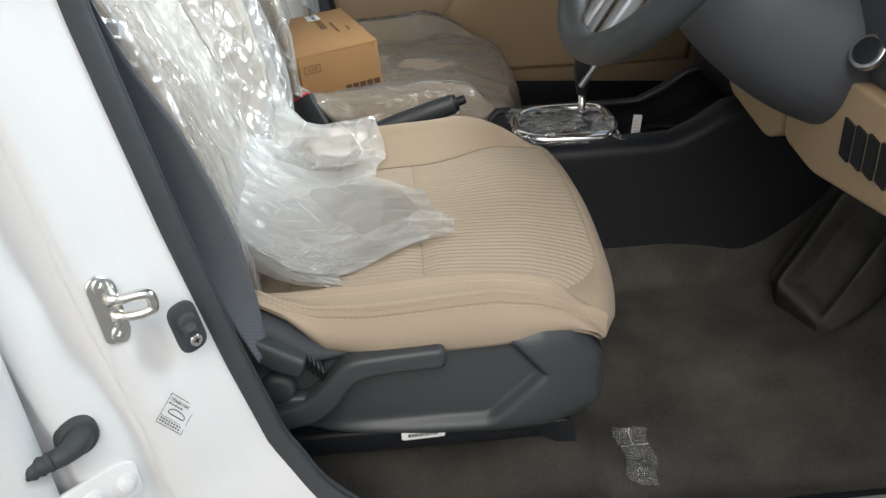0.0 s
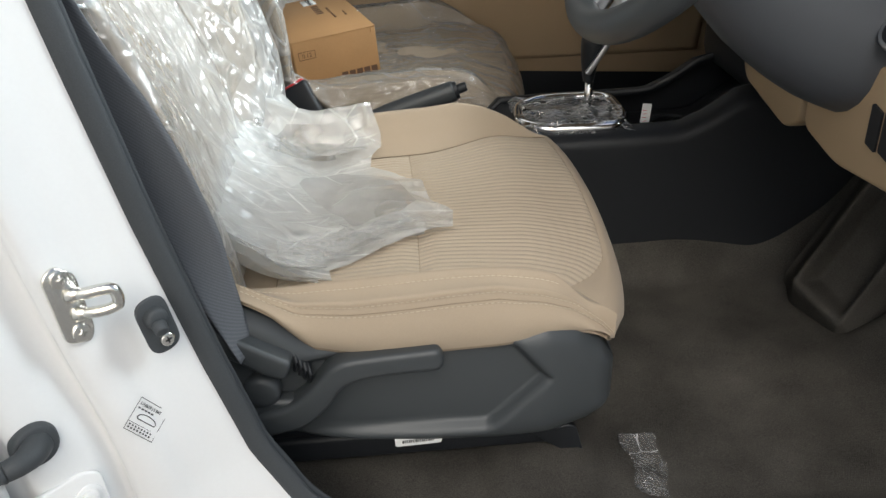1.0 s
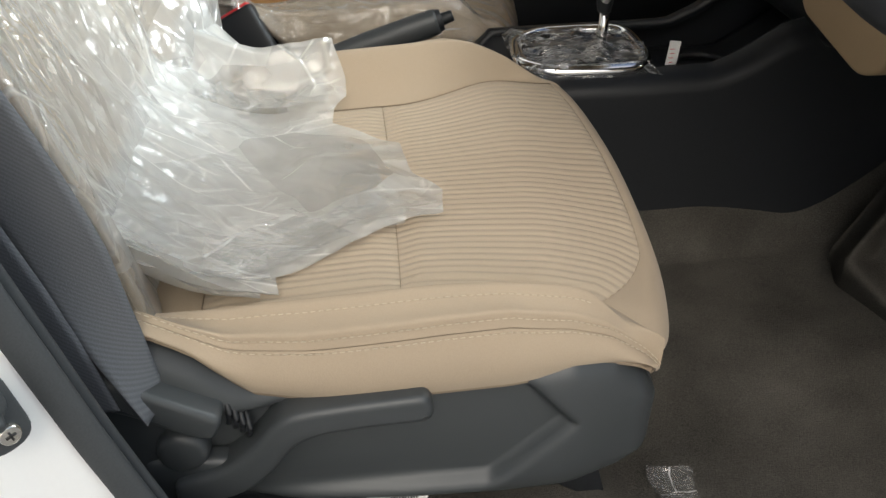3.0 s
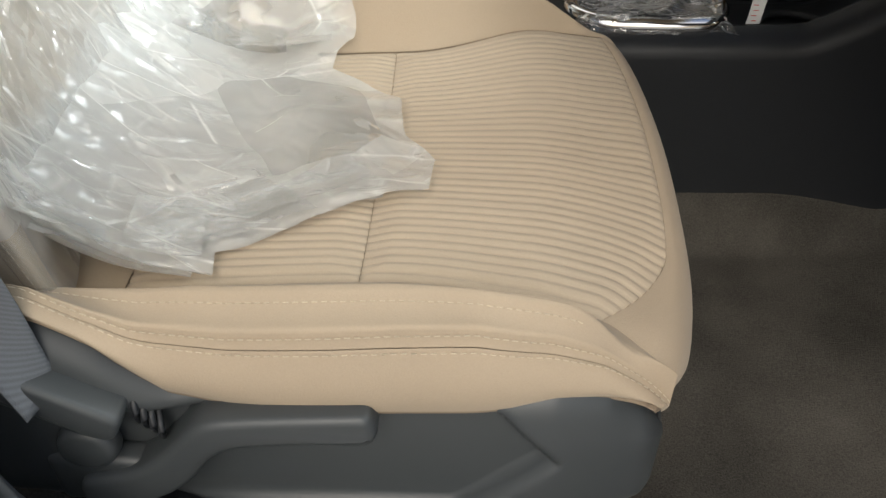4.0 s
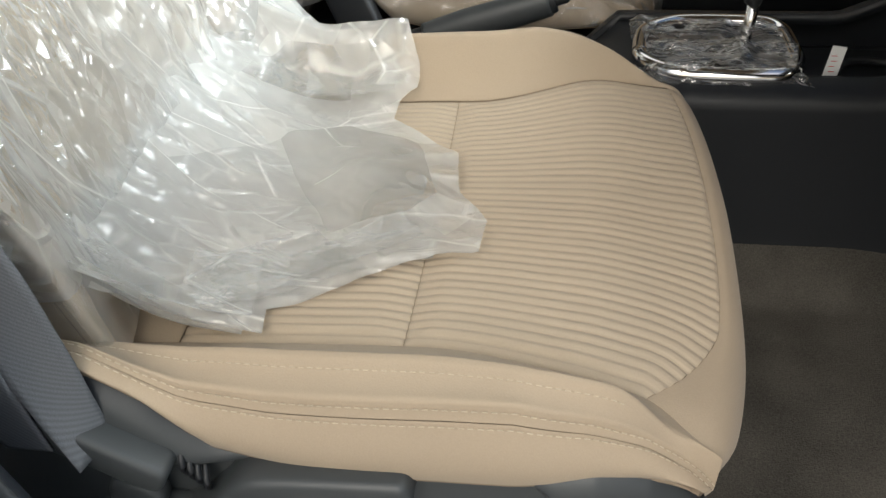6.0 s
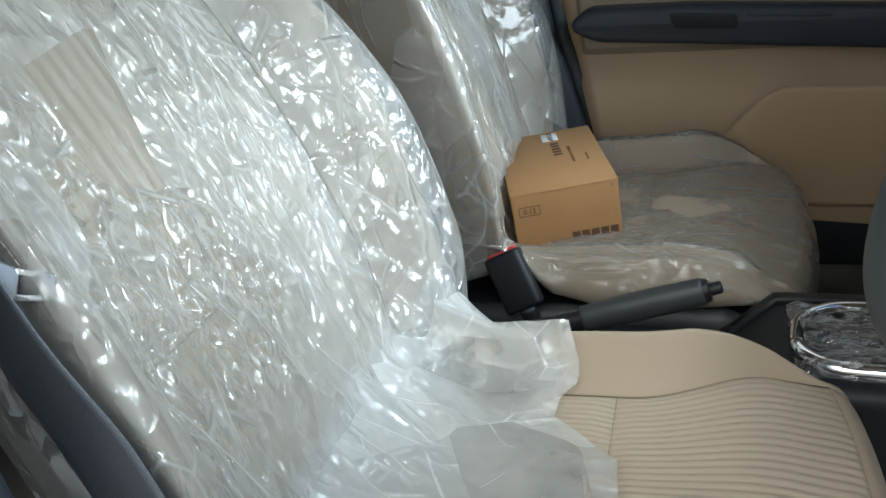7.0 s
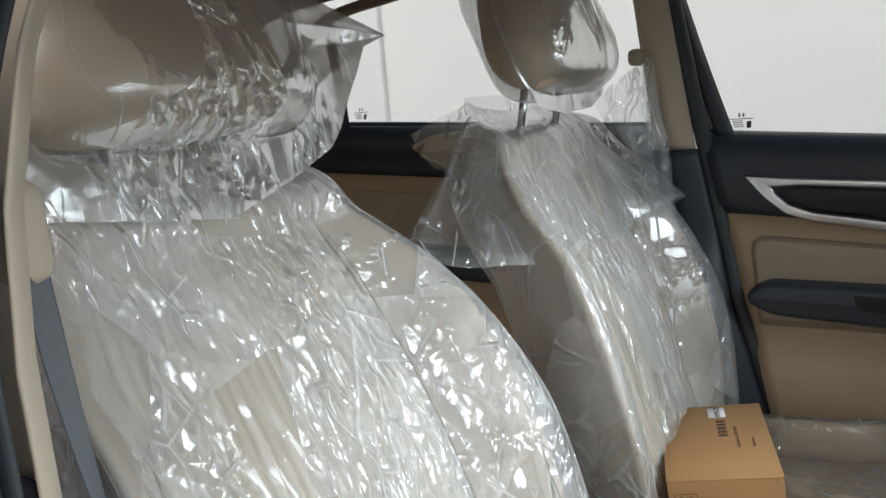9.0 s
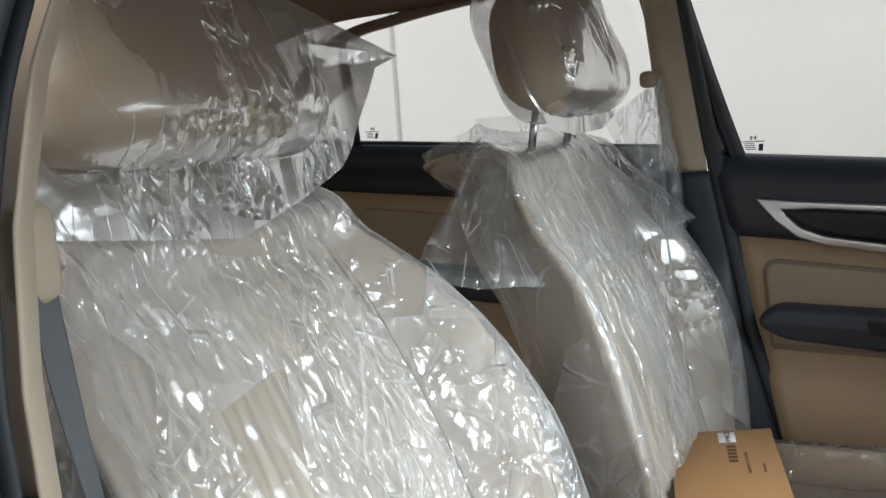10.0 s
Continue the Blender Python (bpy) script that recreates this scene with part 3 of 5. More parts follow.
def striker():
    s = thing("door_striker", "zinc-plated steel door striker bolted to white pillar", "door striker")
    m = on_pillar(-0.086, 0.410, 0.001) @ Matrix.Rotation(radians(2), 4, "Z") @ Matrix.Scale(0.74, 4)

    def put(name, bm, label=""):
        bmesh.ops.transform(bm, matrix=m, verts=bm.verts)
        part(name, bm, ZINC, s, label)
    put("plate", slab(rounded([(-0.016, -0.036), (0.008, -0.046), (0.016, -0.034), (0.017, 0.030), (0.0, 0.046), (-0.016, 0.038)], 0.008), "z", 0.0, 0.005, 0.0015))
    loop = [(0.004, 0.011, 0.002), (0.014, 0.011, 0.018), (0.028, 0.011, 0.029), (0.035, 0.009, 0.033), (0.037, 0.0, 0.034), (0.035, -0.009, 0.033), (0.028, -0.011, 0.029), (0.014, -0.011, 0.018), (0.004, -0.011, 0.002)]
    tube("loop", [tuple(m @ Vector(p)) for p in loop], 0.0046, ZINC, s, n=60, up=(0.2, 0.3, 1))
    for y in (0.011, -0.011):
        put("collar", rod((0.004, y, 0.003), (0.011, y, 0.013), 0.009, 0.0065, 16, 0.001))
    for y in (0.031, -0.031):
        put("bolt", join(rod((0.001, y, 0.004), (0.001, y, 0.0075), 0.0105, 0.0095, 24, 0.001), box(0.001, y, 0.0078, 0.009, 0.002, 0.0012, 0), box(0.001, y, 0.0078, 0.002, 0.009, 0.0012, 0)))


striker()


def door_switch():
    s = thing("door_switch", "black rubber courtesy-light switch with crosshead screw", "switch", at=(-0.034, -0.722, 0.368))
    tilt = Matrix.Rotation(radians(-10), 4, "Y") @ Matrix.Rotation(radians(40), 4, "Z") @ Matrix.Scale(0.78, 4)
    o = rounded([(-0.017, -0.032), (0.017, -0.032), (0.017, 0.032), (-0.017, 0.032)], 0.016)
    plate = slab(o, "y", -0.005, 0.0, 0.002)
    bmesh.ops.transform(plate, matrix=tilt, verts=plate.verts)
    part("plate", plate, RUBBER, s)
    knob = join(rod((0, 0, 0.010), (0, -0.014, 0.010), 0.013, 0.011, 20, 0.003), rod((-0.002, -0.012, 0.006), (-0.004, -0.022, 0.0), 0.008, 0.007, 16, 0.002))
    bmesh.ops.transform(knob, matrix=tilt, verts=knob.verts)
    part("plunger", knob, RUBBER, s)
    screw = rod((0.002, -0.004, -0.018), (0.002, -0.009, -0.018), 0.0085, 0.007, 16, 0.001)
    bmesh.ops.transform(screw, matrix=tilt, verts=screw.verts)
    part("screw", screw, ZINC, s)
    # raised cross on the screw; the recess's shade is put into its black
    cross = join(box(0.002, -0.0093, -0.018, 0.007, 0.001, 0.0015, 0), box(0.002, -0.0093, -0.018, 0.0015, 0.001, 0.007, 0))
    bmesh.ops.transform(cross, matrix=tilt, verts=cross.verts)
    part("screw_slot_shade", cross, BLACK_INK, s)


door_switch()


# ---- far side: doors, glass and pillar ----
def lofted(name, profile, x0, x1, mat, parent, label="", n=24, slope=0.0, xr=None):
    """A door panel: a (y, z) profile drawn along x; slope: drop of z per metre forward; xr: rear edge x as a function of z."""
    prof = np.array(profile, float)
    t = np.linspace(0, 1, n)
    rear = np.array([xr(z) if xr else x0 for z in prof[:, 1]])
    gx = rear[None] + (x1 - rear)[None] * t[:, None]
    gz = prof[None, :, 1] - slope * gx
    gy = np.repeat(prof[None, :, 0], n, 0)
    return sheet(name, np.stack([gx, gy, gz], -1), mat, parent, label, thick=0.004)


def rear_edge(z):
    return -0.018 + (0.643 - z) * 0.237


def frame_bar(name, pts, r, mat, parent, n=40, sec=None):
    return tube(name, pts, r, mat, parent, n=n, section=sec)


def front_door():
    d = thing("door_1", "closed passenger door with beige and black trim", "car door", kind="structure")
    # beige panel below, with a hollow for the arm and a swelling at the pocket
    prof = [(0.700, 0.645), (0.690, 0.638), (0.686, 0.60), (0.684, 0.52), (0.684, 0.44), (0.680, 0.40), (0.668, 0.37), (0.660, 0.34), (0.655, 0.28), (0.652, 0.2), (0.655, 0.135), (0.668, 0.120)]
    lofted("lower_panel", prof, 0, 0.98, BEIGE_PLASTIC, d, slope=0.06, xr=rear_edge, n=40)
    prof = [(0.72, 0.785), (0.712, 0.790), (0.695, 0.786), (0.676, 0.772), (0.668, 0.745), (0.670, 0.70), (0.675, 0.66), (0.684, 0.643), (0.70, 0.640)]
    lofted("upper_panel", prof, 0, 0.98, NAVY_PLASTIC, d, "dark soft-touch upper trim", slope=0.065, xr=rear_edge, n=40)
    part("kick_panel", box(0.52, 0.668, 0.075, 0.92, 0.03, 0.12, 0.008), BLACK_PLASTIC, d, "black lower edge")
    # padded insert
    o = rounded([(0.034, 0.596), (0.9, 0.54), (0.9, 0.44), (0.05, 0.44)], [0.03, 0.01, 0.01, 0.01])
    part("insert_pad", slab(o, "y", 0.677, 0.690, 0.007, 3), FABRIC, d, "padded beige fabric insert")
    o = [(p * 0.995 + 0.001, q) for p, q in rounded([(0.029, 0.602), (0.9, 0.545), (0.9, 0.43), (0.045, 0.43)], [0.034, 0.01, 0.01, 0.01])]
    part("insert_groove", slab(o, "y", 0.6795, 0.690, 0.001, 1), SEAM, d, "dark groove round the insert")
    # silver wedge with a dark hollow
    outer = [(0.024, 0.714), (0.10, 0.709), (0.30, 0.700), (0.62, 0.680), (0.62, 0.668), (0.30, 0.687), (0.12, 0.6955), (0.070, 0.694), (0.075, 0.685), (0.10, 0.662), (0.14, 0.648), (0.30, 0.628), (0.62, 0.600), (0.62, 0.585), (0.30, 0.611), (0.14, 0.632), (0.095, 0.645), (0.06, 0.672)]
    bm = slab(outer, "y", 0.655, 0.674, 0.003, 2)
    part("silver_trim", bm, SILVER, d, "satin silver wedge trim")
    hollow = [(0.085, 0.688), (0.12, 0.692), (0.62, 0.664), (0.62, 0.606), (0.30, 0.632), (0.15, 0.652), (0.105, 0.668)]
    part("handle_hollow", slab(hollow, "y", 0.662, 0.676, 0.002), BLACK_PLASTIC, d, "black hollow behind the trim")
    # armrest, a pointed black bar with a switch slot
    o = rounded([(0.030, 0.497), (0.06, 0.522), (0.25, 0.520), (0.72, 0.492), (0.72, 0.42), (0.25, 0.450), (0.075, 0.460), (0.034, 0.480)], 0.02)
    part("armrest", slab(o, "y", 0.635, 0.69, 0.012, 3), NAVY_PLASTIC, d, "black moulded armrest")
    # no recess here: the slot's inner shade is a blacker plate on the armrest
    part("pull_slot_plate", slab(rounded([(0.205, 0.508), (0.32, 0.501), (0.32, 0.476), (0.215, 0.482)], 0.008), "y", 0.6325, 0.640, 0.001), BLACK_PLASTIC, d, "flat black plate for the pull slot")
    part("pull_rim", slab(rounded([(0.335, 0.502), (0.47, 0.494), (0.47, 0.489), (0.335, 0.497)], 0.002), "y", 0.632, 0.640, 0.001), GREY_PLASTIC, d)
    # map pocket swelling
    u, v = np.meshgrid(np.linspace(0.27, 0.93, 40), np.linspace(0.14, 0.375, 24), indexing="ij")
    top = 0.375 - 0.02 * (u - 0.5) - 0.17 * np.clip((0.42 - u) / 0.15, 0, 1) ** 2
    zz = 0.14 + (v - 0.14) / 0.235 * (top - 0.14)
    yy = 0.650 - 0.035 * np.sin(np.pi * np.clip((v - 0.14) / 0.235, 0, 1) ** 1.4 * 0.62) * smooth(0.27, 0.34, u)
    sheet("map_pocket", np.stack([u, yy, zz], -1), BEIGE_PLASTIC, d, "beige door pocket", thick=0.006)
    # window frame
    a, b = (-0.020, 0.712, 0.780), (-0.108, 0.585, 1.135)
    sec = [(-1, -0.8), (1, -0.8), (1, 0.8), (-1, 0.8)]
    frame_bar("window_frame", [a, ((a[0] + b[0]) / 2 - 0.004, 0.654, 0.957), b], 0.016, NAVY_PLASTIC, d, sec=sec)
    frame_bar("window_frame", [(-0.115, 0.590, 1.125), (0.2, 0.582, 1.12), (0.5, 0.60, 1.04), (0.98, 0.70, 0.76)], 0.016, NAVY_PLASTIC, d, sec=sec)
    part("window_sill", box(0.47, 0.716, 0.751, 1.0, 0.018, 0.014, 0.003, turn=Matrix.Rotation(radians(3.7), 4, "Y")), RUBBER, d, "black rubber window seal")
    bm = bmesh.new()
    bm.faces.new([bm.verts.new(p) for p in ((-0.02, 0.716, 0.77), (-0.112, 0.588, 1.14), (0.25, 0.588, 1.12), (0.55, 0.61, 1.02), (0.98, 0.716, 0.71))])
    part("window_pane", bm, GLASS, d, "clear door glass").visible_shadow = False
    return d


front_door()


def rear_door_far():
    d = thing("door_2", "closed rear door with beige and black trim", "car door", kind="structure")
    prof = [(0.705, 0.69), (0.695, 0.685), (0.69, 0.65), (0.688, 0.5), (0.685, 0.42), (0.672, 0.38), (0.665, 0.3), (0.665, 0.12)]
    lofted("lower_panel", prof, -1.12, -0.12, BEIGE_PLASTIC, d, slope=0.05)
    prof = [(0.725, 0.795), (0.712, 0.80), (0.69, 0.795), (0.676, 0.775), (0.672, 0.74), (0.685, 0.735), (0.682, 0.705), (0.688, 0.688), (0.705, 0.685)]
    lofted("upper_panel", prof, -1.12, -0.12, NAVY_PLASTIC, d, "dark soft-touch upper trim", slope=0.05)
    o = rounded([(-0.88, 0.695), (-0.2, 0.655), (-0.2, 0.54), (-0.88, 0.56)], 0.03)
    part("insert_pad", slab(o, "y", 0.679, 0.692, 0.006, 3), FABRIC, d, "padded beige fabric insert")
    o = rounded([(-0.80, 0.56), (-0.76, 0.572), (-0.25, 0.55), (-0.25, 0.48), (-0.78, 0.50)], 0.015)
    part("armrest", slab(o, "y", 0.64, 0.69, 0.01, 3), NAVY_PLASTIC, d, "black moulded armrest")
    sec = [(-1, -0.8), (1, -0.8), (1, 0.8), (-1, 0.8)]
    frame_bar("window_frame", [(-0.105, 0.665, 0.80), (-0.12, 0.635, 0.96), (-0.15, 0.59, 1.135)], 0.016, NAVY_PLASTIC, d, sec=sec)
    frame_bar("window_frame", [(-0.15, 0.588, 1.135), (-0.5, 0.592, 1.122), (-0.68, 0.595, 1.104), (-0.82, 0.60, 1.082), (-0.93, 0.62, 1.03), (-1.08, 0.67, 0.90)], 0.012, HEADLINER, d, sec=sec)
    frame_bar("window_divider", [(-0.893, 0.706, 0.84), (-0.866, 0.66, 0.945), (-0.838, 0.605, 1.07)], 0.010, NAVY_PLASTIC, d, sec=sec)
    part("window_sill", box(-0.62, 0.716, 0.831, 1.0, 0.018, 0.014, 0.003, turn=Matrix.Rotation(radians(2.9), 4, "Y")), RUBBER, d, "black rubber window seal")
    bm = bmesh.new()
    bm.faces.new([bm.verts.new(p) for p in ((-0.13, 0.716, 0.80), (-0.19, 0.588, 1.14), (-0.75, 0.588, 1.115), (-0.95, 0.62, 1.04), (-1.13, 0.716, 0.83))])
    part("window_pane", bm, GLASS, d, "clear door glass").visible_shadow = False


rear_door_far()


def glass_sticker(x, y, z):
    s = thing("glass_sticker", "small printed approval mark on window glass", "glass mark", "glass marks")
    tilt = Matrix.Translation((x, y, z)) @ Matrix.Rotation(radians(70), 4, "X") @ Matrix.Scale(1.3, 4)
    rects = [(0.006, 0.011, 0.002, 0.006), (0.012, 0.011, 0.002, 0.006), (0.007, 0.0135, 0.006, 0.001), (-0.006, 0.008, 0.032, 0.0012)]
    rects += [(-0.002 + 0.001 * k, 0.005 - 0.0028 * k, 0.014, 0.0012) for k in range(4)] + [(0.018, -0.005, 0.006, 0.010)]
    bars("print", rects, lambda p, q: tilt @ Vector((p, q, 0)), GREY_PLASTIC, s)


glass_sticker(0.000, 0.697, 0.803)
glass_sticker(-0.850, 0.692, 0.862)


def far_pillar():
    p = thing("pillar_far", "inner pillar trim, cream above and dark below", "car pillar", kind="structure")
    zz = np.linspace(0.765, 1.14, 30)
    d = np.linspace(0, 1, 24)
    fx = np.interp(zz, (0.765, 1.08, 1.14), (-0.062, -0.093, -0.10))
    rx = np.interp(zz, (0.765, 1.08, 1.14), (-0.135, -0.15, -0.16))
    yb = np.interp(zz, (0.765, 1.14), (0.68, 0.585))
    gy = yb[:, None] - 0.03 * np.sin(np.pi * (0.08 + 0.84 * d)) ** 0.6
    sheet("upper_trim", np.stack([rx[:, None] + (fx - rx)[:, None] * d, gy, np.repeat(zz[:, None], 24, 1)], -1), CREAM_PLASTIC, p, "cream plastic upper trim", thick=0.004)
    zz = np.linspace(0.05, 0.765, 40)
    fx = np.interp(zz, (0.05, 0.29, 0.48, 0.643, 0.765), (0.12, 0.055, -0.002, -0.035, -0.058))
    rx = fx - np.interp(zz, (0.05, 0.4, 0.765), (0.16, 0.13, 0.085))
    yb = np.interp(zz, (0.05, 0.6, 0.765), (0.67, 0.69, 0.68))
    bulge = 0.035 + 0.02 * smooth(0.60, 0.52, zz)
    gy = yb[:, None] - bulge[:, None] * np.sin(np.pi * (0.05 + 0.9 * d)) ** 0.5
    sheet("lower_trim", np.stack([rx[:, None] + (fx - rx)[:, None] * d, gy, np.repeat(zz[:, None], 24, 1)], -1), NAVY_PLASTIC, p, "dark plastic lower trim", thick=0.004)
    part("belt_guide", join(box(-0.150, 0.612, 0.938, 0.030, 0.03, 0.030, 0.010, 3), box(-0.128, 0.612, 0.944, 0.03, 0.018, 0.014, 0.006, 2)), CREAM_PLASTIC, p, "cream belt guide")
    z = np.linspace(0.06, 1.13, 40)
    fx = np.interp(z, (0.05, 0.29, 0.48, 0.643, 0.765, 1.14), (0.128, 0.062, 0.005, -0.026, -0.048, -0.100))
    fy = np.interp(z, (0.05, 0.6, 0.765, 1.14), (0.672, 0.69, 0.682, 0.588))
    tube("door_seal", [(a, b, c) for a, b, c in zip(fx, fy, z)], 0.015, RUBBER, p, "dark rubber door seal", n=50)


far_pillar()


# ---- seats ----
def cushion_point(u, v):
    """A point of the seat cushion's skin. u: 0 rear to 1 under the front lip; v: -1 to 1 across, 0.6 at the seam, 1 at the skirt."""
    s = np.clip(u / 0.72, 0, 1)
    far = smooth(-0.50, 0.2, v)
    px = -0.13 + s * (0.530 + 0.005 * far)
    f = np.clip((u - 0.72) / 0.28, 0, 1)
    ang = np.clip(f * 1.5, 0, 1) * np.pi / 2
    px = px + (0.026 + 0.004 * far) * np.sin(ang) - 0.008 * np.clip(f * 3 - 2, 0, 1) * (np.abs(v) < 0.6)
    drop = 0.050 * (1 - np.cos(ang)) + 0.030 * np.clip(f * 3 - 2, 0, 1)
    a = np.abs(v)
    outer = v < 0
    wi = 0.166 + np.where(outer, 0.020 * smooth(0.2, 0.35, px) + 0.030 * smooth(0.35, 0.43, px), 0.062 * smooth(0.20, 0.36, px))
    t1, t2 = np.clip((a - 0.6) / 0.25, 0, 1), np.clip((a - 0.85) / 0.15, 0, 1)
    edge = 0.226 + 0.006 * smooth(0.0, 0.2, px) + np.where(outer, -0.016 * smooth(0.29, 0.42, px), 0.012 * smooth(0.2, 0.36, px))
    w = np.where(a < 0.6, wi * a / 0.6, wi + (edge - wi) * np.sin(t1 * np.pi / 2) ** 0.9)
    w = w + 0.012 * np.sin(t2 * np.pi * 0.75)
    zi = 0.249 + 0.038 * (px + 0.13) - (0.026 - 0.012 * far) * smooth(0.30, 0.43, px) + 0.006 * np.sin(np.pi * np.clip(px / 0.36, 0, 1))
    px = px - np.where(outer, 0.058, 0.014) * np.clip(w / 0.24, 0, 1) ** 4 * smooth(0.1, 0.43, px)
    crest = np.where(outer, 0.020 * (1 - smooth(0.315, 0.362, px)), 0.040 * (1 - smooth(0.25, 0.42, px))) * smooth(-0.13, 0.10, px) + 0.002
    side = np.interp(px, (-0.13, 0.0, 0.03, 0.055, 0.11, 0.21, 0.26, 0.305, 0.340, 0.372, 0.392), (0.330, 0.312, 0.293, 0.281, 0.278, 0.286, 0.288, 0.275, 0.257, 0.229, 0.208))
    foot = np.interp(px, (-0.13, 0.0, 0.03, 0.05, 0.068, 0.13, 0.20, 0.30, 0.34, 0.372, 0.392), (0.322, 0.302, 0.282, 0.256, 0.238, 0.224, 0.226, 0.229, 0.229, 0.222, 0.214))
    side = np.where(outer, side, side + 0.004 + 0.012 * smooth(0.30, 0.36, px))
    blend = smooth(0.0, 1.0, t1)
    z = zi * (1 - blend) + side * blend + crest * 1.15 * np.exp(-np.abs(t1 - 0.36) / 0.24) * np.clip(t1 * (1 - t1) * 6, 0, 1) ** 0.7
    z = z * (1 - t2) + foot * t2 - 0.010 * t2 * (1 - t2)
    z = z - drop * (1 - np.where(outer, 0.92 * smooth(0.40, 0.72, a) + 0.08 * t2, 0.45 * blend))
    return px, np.sign(v) * w, z


def cushion_patch(name, u0, u1, v0, v1, nu, nv, mat, parent, label="", ribs=False, puff=0.004, round_front=False, round_rear=False):
    u, v = np.meshgrid(np.linspace(u0, u1, nu), np.linspace(v0, v1, nv), indexing="ij")
    bow = np.where(v < 0, 0.070, 0.014) * np.clip(np.abs(v) / 0.6, 0, 1) ** 2.6
    even = u
    if round_front:
        u = u - bow * (u - u0) / (u1 - u0)
    if round_rear:
        u = u - bow * (u1 - u) / (u1 - u0)
    x, y, z = cushion_point(u, v)
    fu = (even - u0) / (u1 - u0) * (1 - (even - u0) / (u1 - u0))
    fv = (v - v0) / (v1 - v0)
    fv = fv * (1 - fv)
    pad = puff * np.minimum(np.minimum(fu * (u1 - u0) * 40, 1), np.minimum(fv * abs(v1 - v0) * 22, 1))
    z = z + pad
    if ribs:
        z = z - 0.0030 * (1 - np.abs(np.sin(v / 0.6 * np.pi * 20))) ** 2.6
    return sheet(name, np.stack([x, y, z], -1), mat, parent, label)


def stitch_row(line, gap=0.0058, long=0.0036, r=0.00029):
    """Small raised stitches along a curve, as one bmesh."""
    seg = np.r_[0, np.cumsum(np.linalg.norm(np.diff(line, axis=0), axis=1))]
    bm = bmesh.new()
    for s in np.arange(0, seg[-1] - long, gap):
        p, q = (np.array([np.interp(k, seg, line[:, i]) for i in range(3)]) for k in (s, s + long))
        d = Vector(q - p)
        m = Matrix.Translation((p + q) / 2) @ d.to_track_quat("Z", "Y").to_matrix().to_4x4() @ Matrix.Diagonal((r * 2, r * 2, long, 1))
        bmesh.ops.create_cube(bm, size=1, matrix=m)
    return bm


PIVOT_X = -0.012


def back_point(s, v, shape):
    """A point of the backrest's front skin. s: 0 bottom to 1 top; v: -1 to 1 across, 0.55 at the seam, 1 round the side."""
    lean, tall, slim = shape
    h = 0.02 + s * tall
    a = np.abs(v)
    wi = 0.145 + 0.02 * np.sin(np.pi * np.clip(s * 1.1, 0, 1)) - 0.015 * smooth(0.75, 1, s)
    full = 0.225 + 0.03 * np.sin(np.pi * np.clip(s, 0, 1) ** 0.8) - 0.065 * smooth(0.72, 1.0, s) - np.where(v < 0, slim, 0)
    t1, t2 = np.clip((a - 0.55) / 0.25, 0, 1), np.clip((a - 0.8) / 0.2, 0, 1)
    w = np.where(a < 0.55, wi * a / 0.55, wi + (full - wi) * np.sin(t1 * np.pi / 2) ** 0.9)
    w = w + 0.008 * np.sin(np.pi * t2) - 0.02 * t2
    bol = 0.062 * np.sin(np.pi * np.clip(s * 0.95 + 0.04, 0, 1)) ** 0.7 * (1 - 0.85 * smooth(0.62, 0.98, s))
    fwd = 0.018 * np.sin(np.pi * np.clip(s * 1.15, 0, 1)) + bol * np.sin(np.clip(t1 * 0.68, 0, 1) * np.pi) ** 0.9
    fwd = fwd - 0.14 * t2 * (1 - 0.35 * s) - 0.05 * smooth(0.90, 1.0, s) ** 2
    fwd = fwd + 0.004 * np.sin(np.pi * np.clip(a / 0.55, 0, 1)) * 0
    c, sn = math.cos(lean), math.sin(lean)
    return PIVOT_X + fwd * c - h * sn, np.sign(v) * w, 0.245 + h * c + fwd * sn


def back_patch(name, s0, s1, v0, v1, ns, nv, mat, parent, shape, label="", ribs=False, puff=0.004):
    lean = shape[0]
    s, v = np.meshgrid(np.linspace(s0, s1, ns), np.linspace(v0, v1, nv), indexing="ij")
    x, y, z = back_point(s, v, shape)
    fs, fv = (s - s0) / (s1 - s0), (v - v0) / (v1 - v0)
    pad = puff * np.minimum(np.minimum(fs * (1 - fs) * (s1 - s0) * 40, 1), np.minimum(fv * (1 - fv) * abs(v1 - v0) * 22, 1))
    if ribs:
        pad = pad - 0.0062 * (1 - np.abs(np.sin(v / 0.55 * np.pi * 12))) ** 2.0
    return sheet(name, np.stack([x + pad * math.cos(lean), y, z + pad * math.sin(lean)], -1), mat, parent, label)


def headrest_grid(lean, grow=0.0, lift=0.0, ahead=0.0):
    """A padded head restraint: rounded block, broader and rounder below."""
    th, ph = np.meshgrid(np.linspace(0.0002, np.pi - 0.0002, 44), np.linspace(0, 2 * np.pi, 64, endpoint=False), indexing="ij")
    def power(c, e):
        return np.sign(c) * np.abs(c) ** e
    a = power(np.sin(th), 0.55)
    x = 0.022 + ahead + (0.055 + grow) * a * power(np.cos(ph), 0.7)
    y = (0.152 + grow) * a * power(np.sin(ph), 0.6) * (1 - 0.16 * power(np.cos(th), 0.6))
    z = (0.104 + grow) * power(np.cos(th), 0.7)
    x = x + 0.012 - 0.02 * (y / 0.13) ** 2
    h = 0.790 + lift
    c, sn = math.cos(lean), math.sin(lean)
    return np.stack([PIVOT_X + 0.0 + x * c - (h + z) * sn, y, 0.245 + (h + z) * c + x * sn], -1)


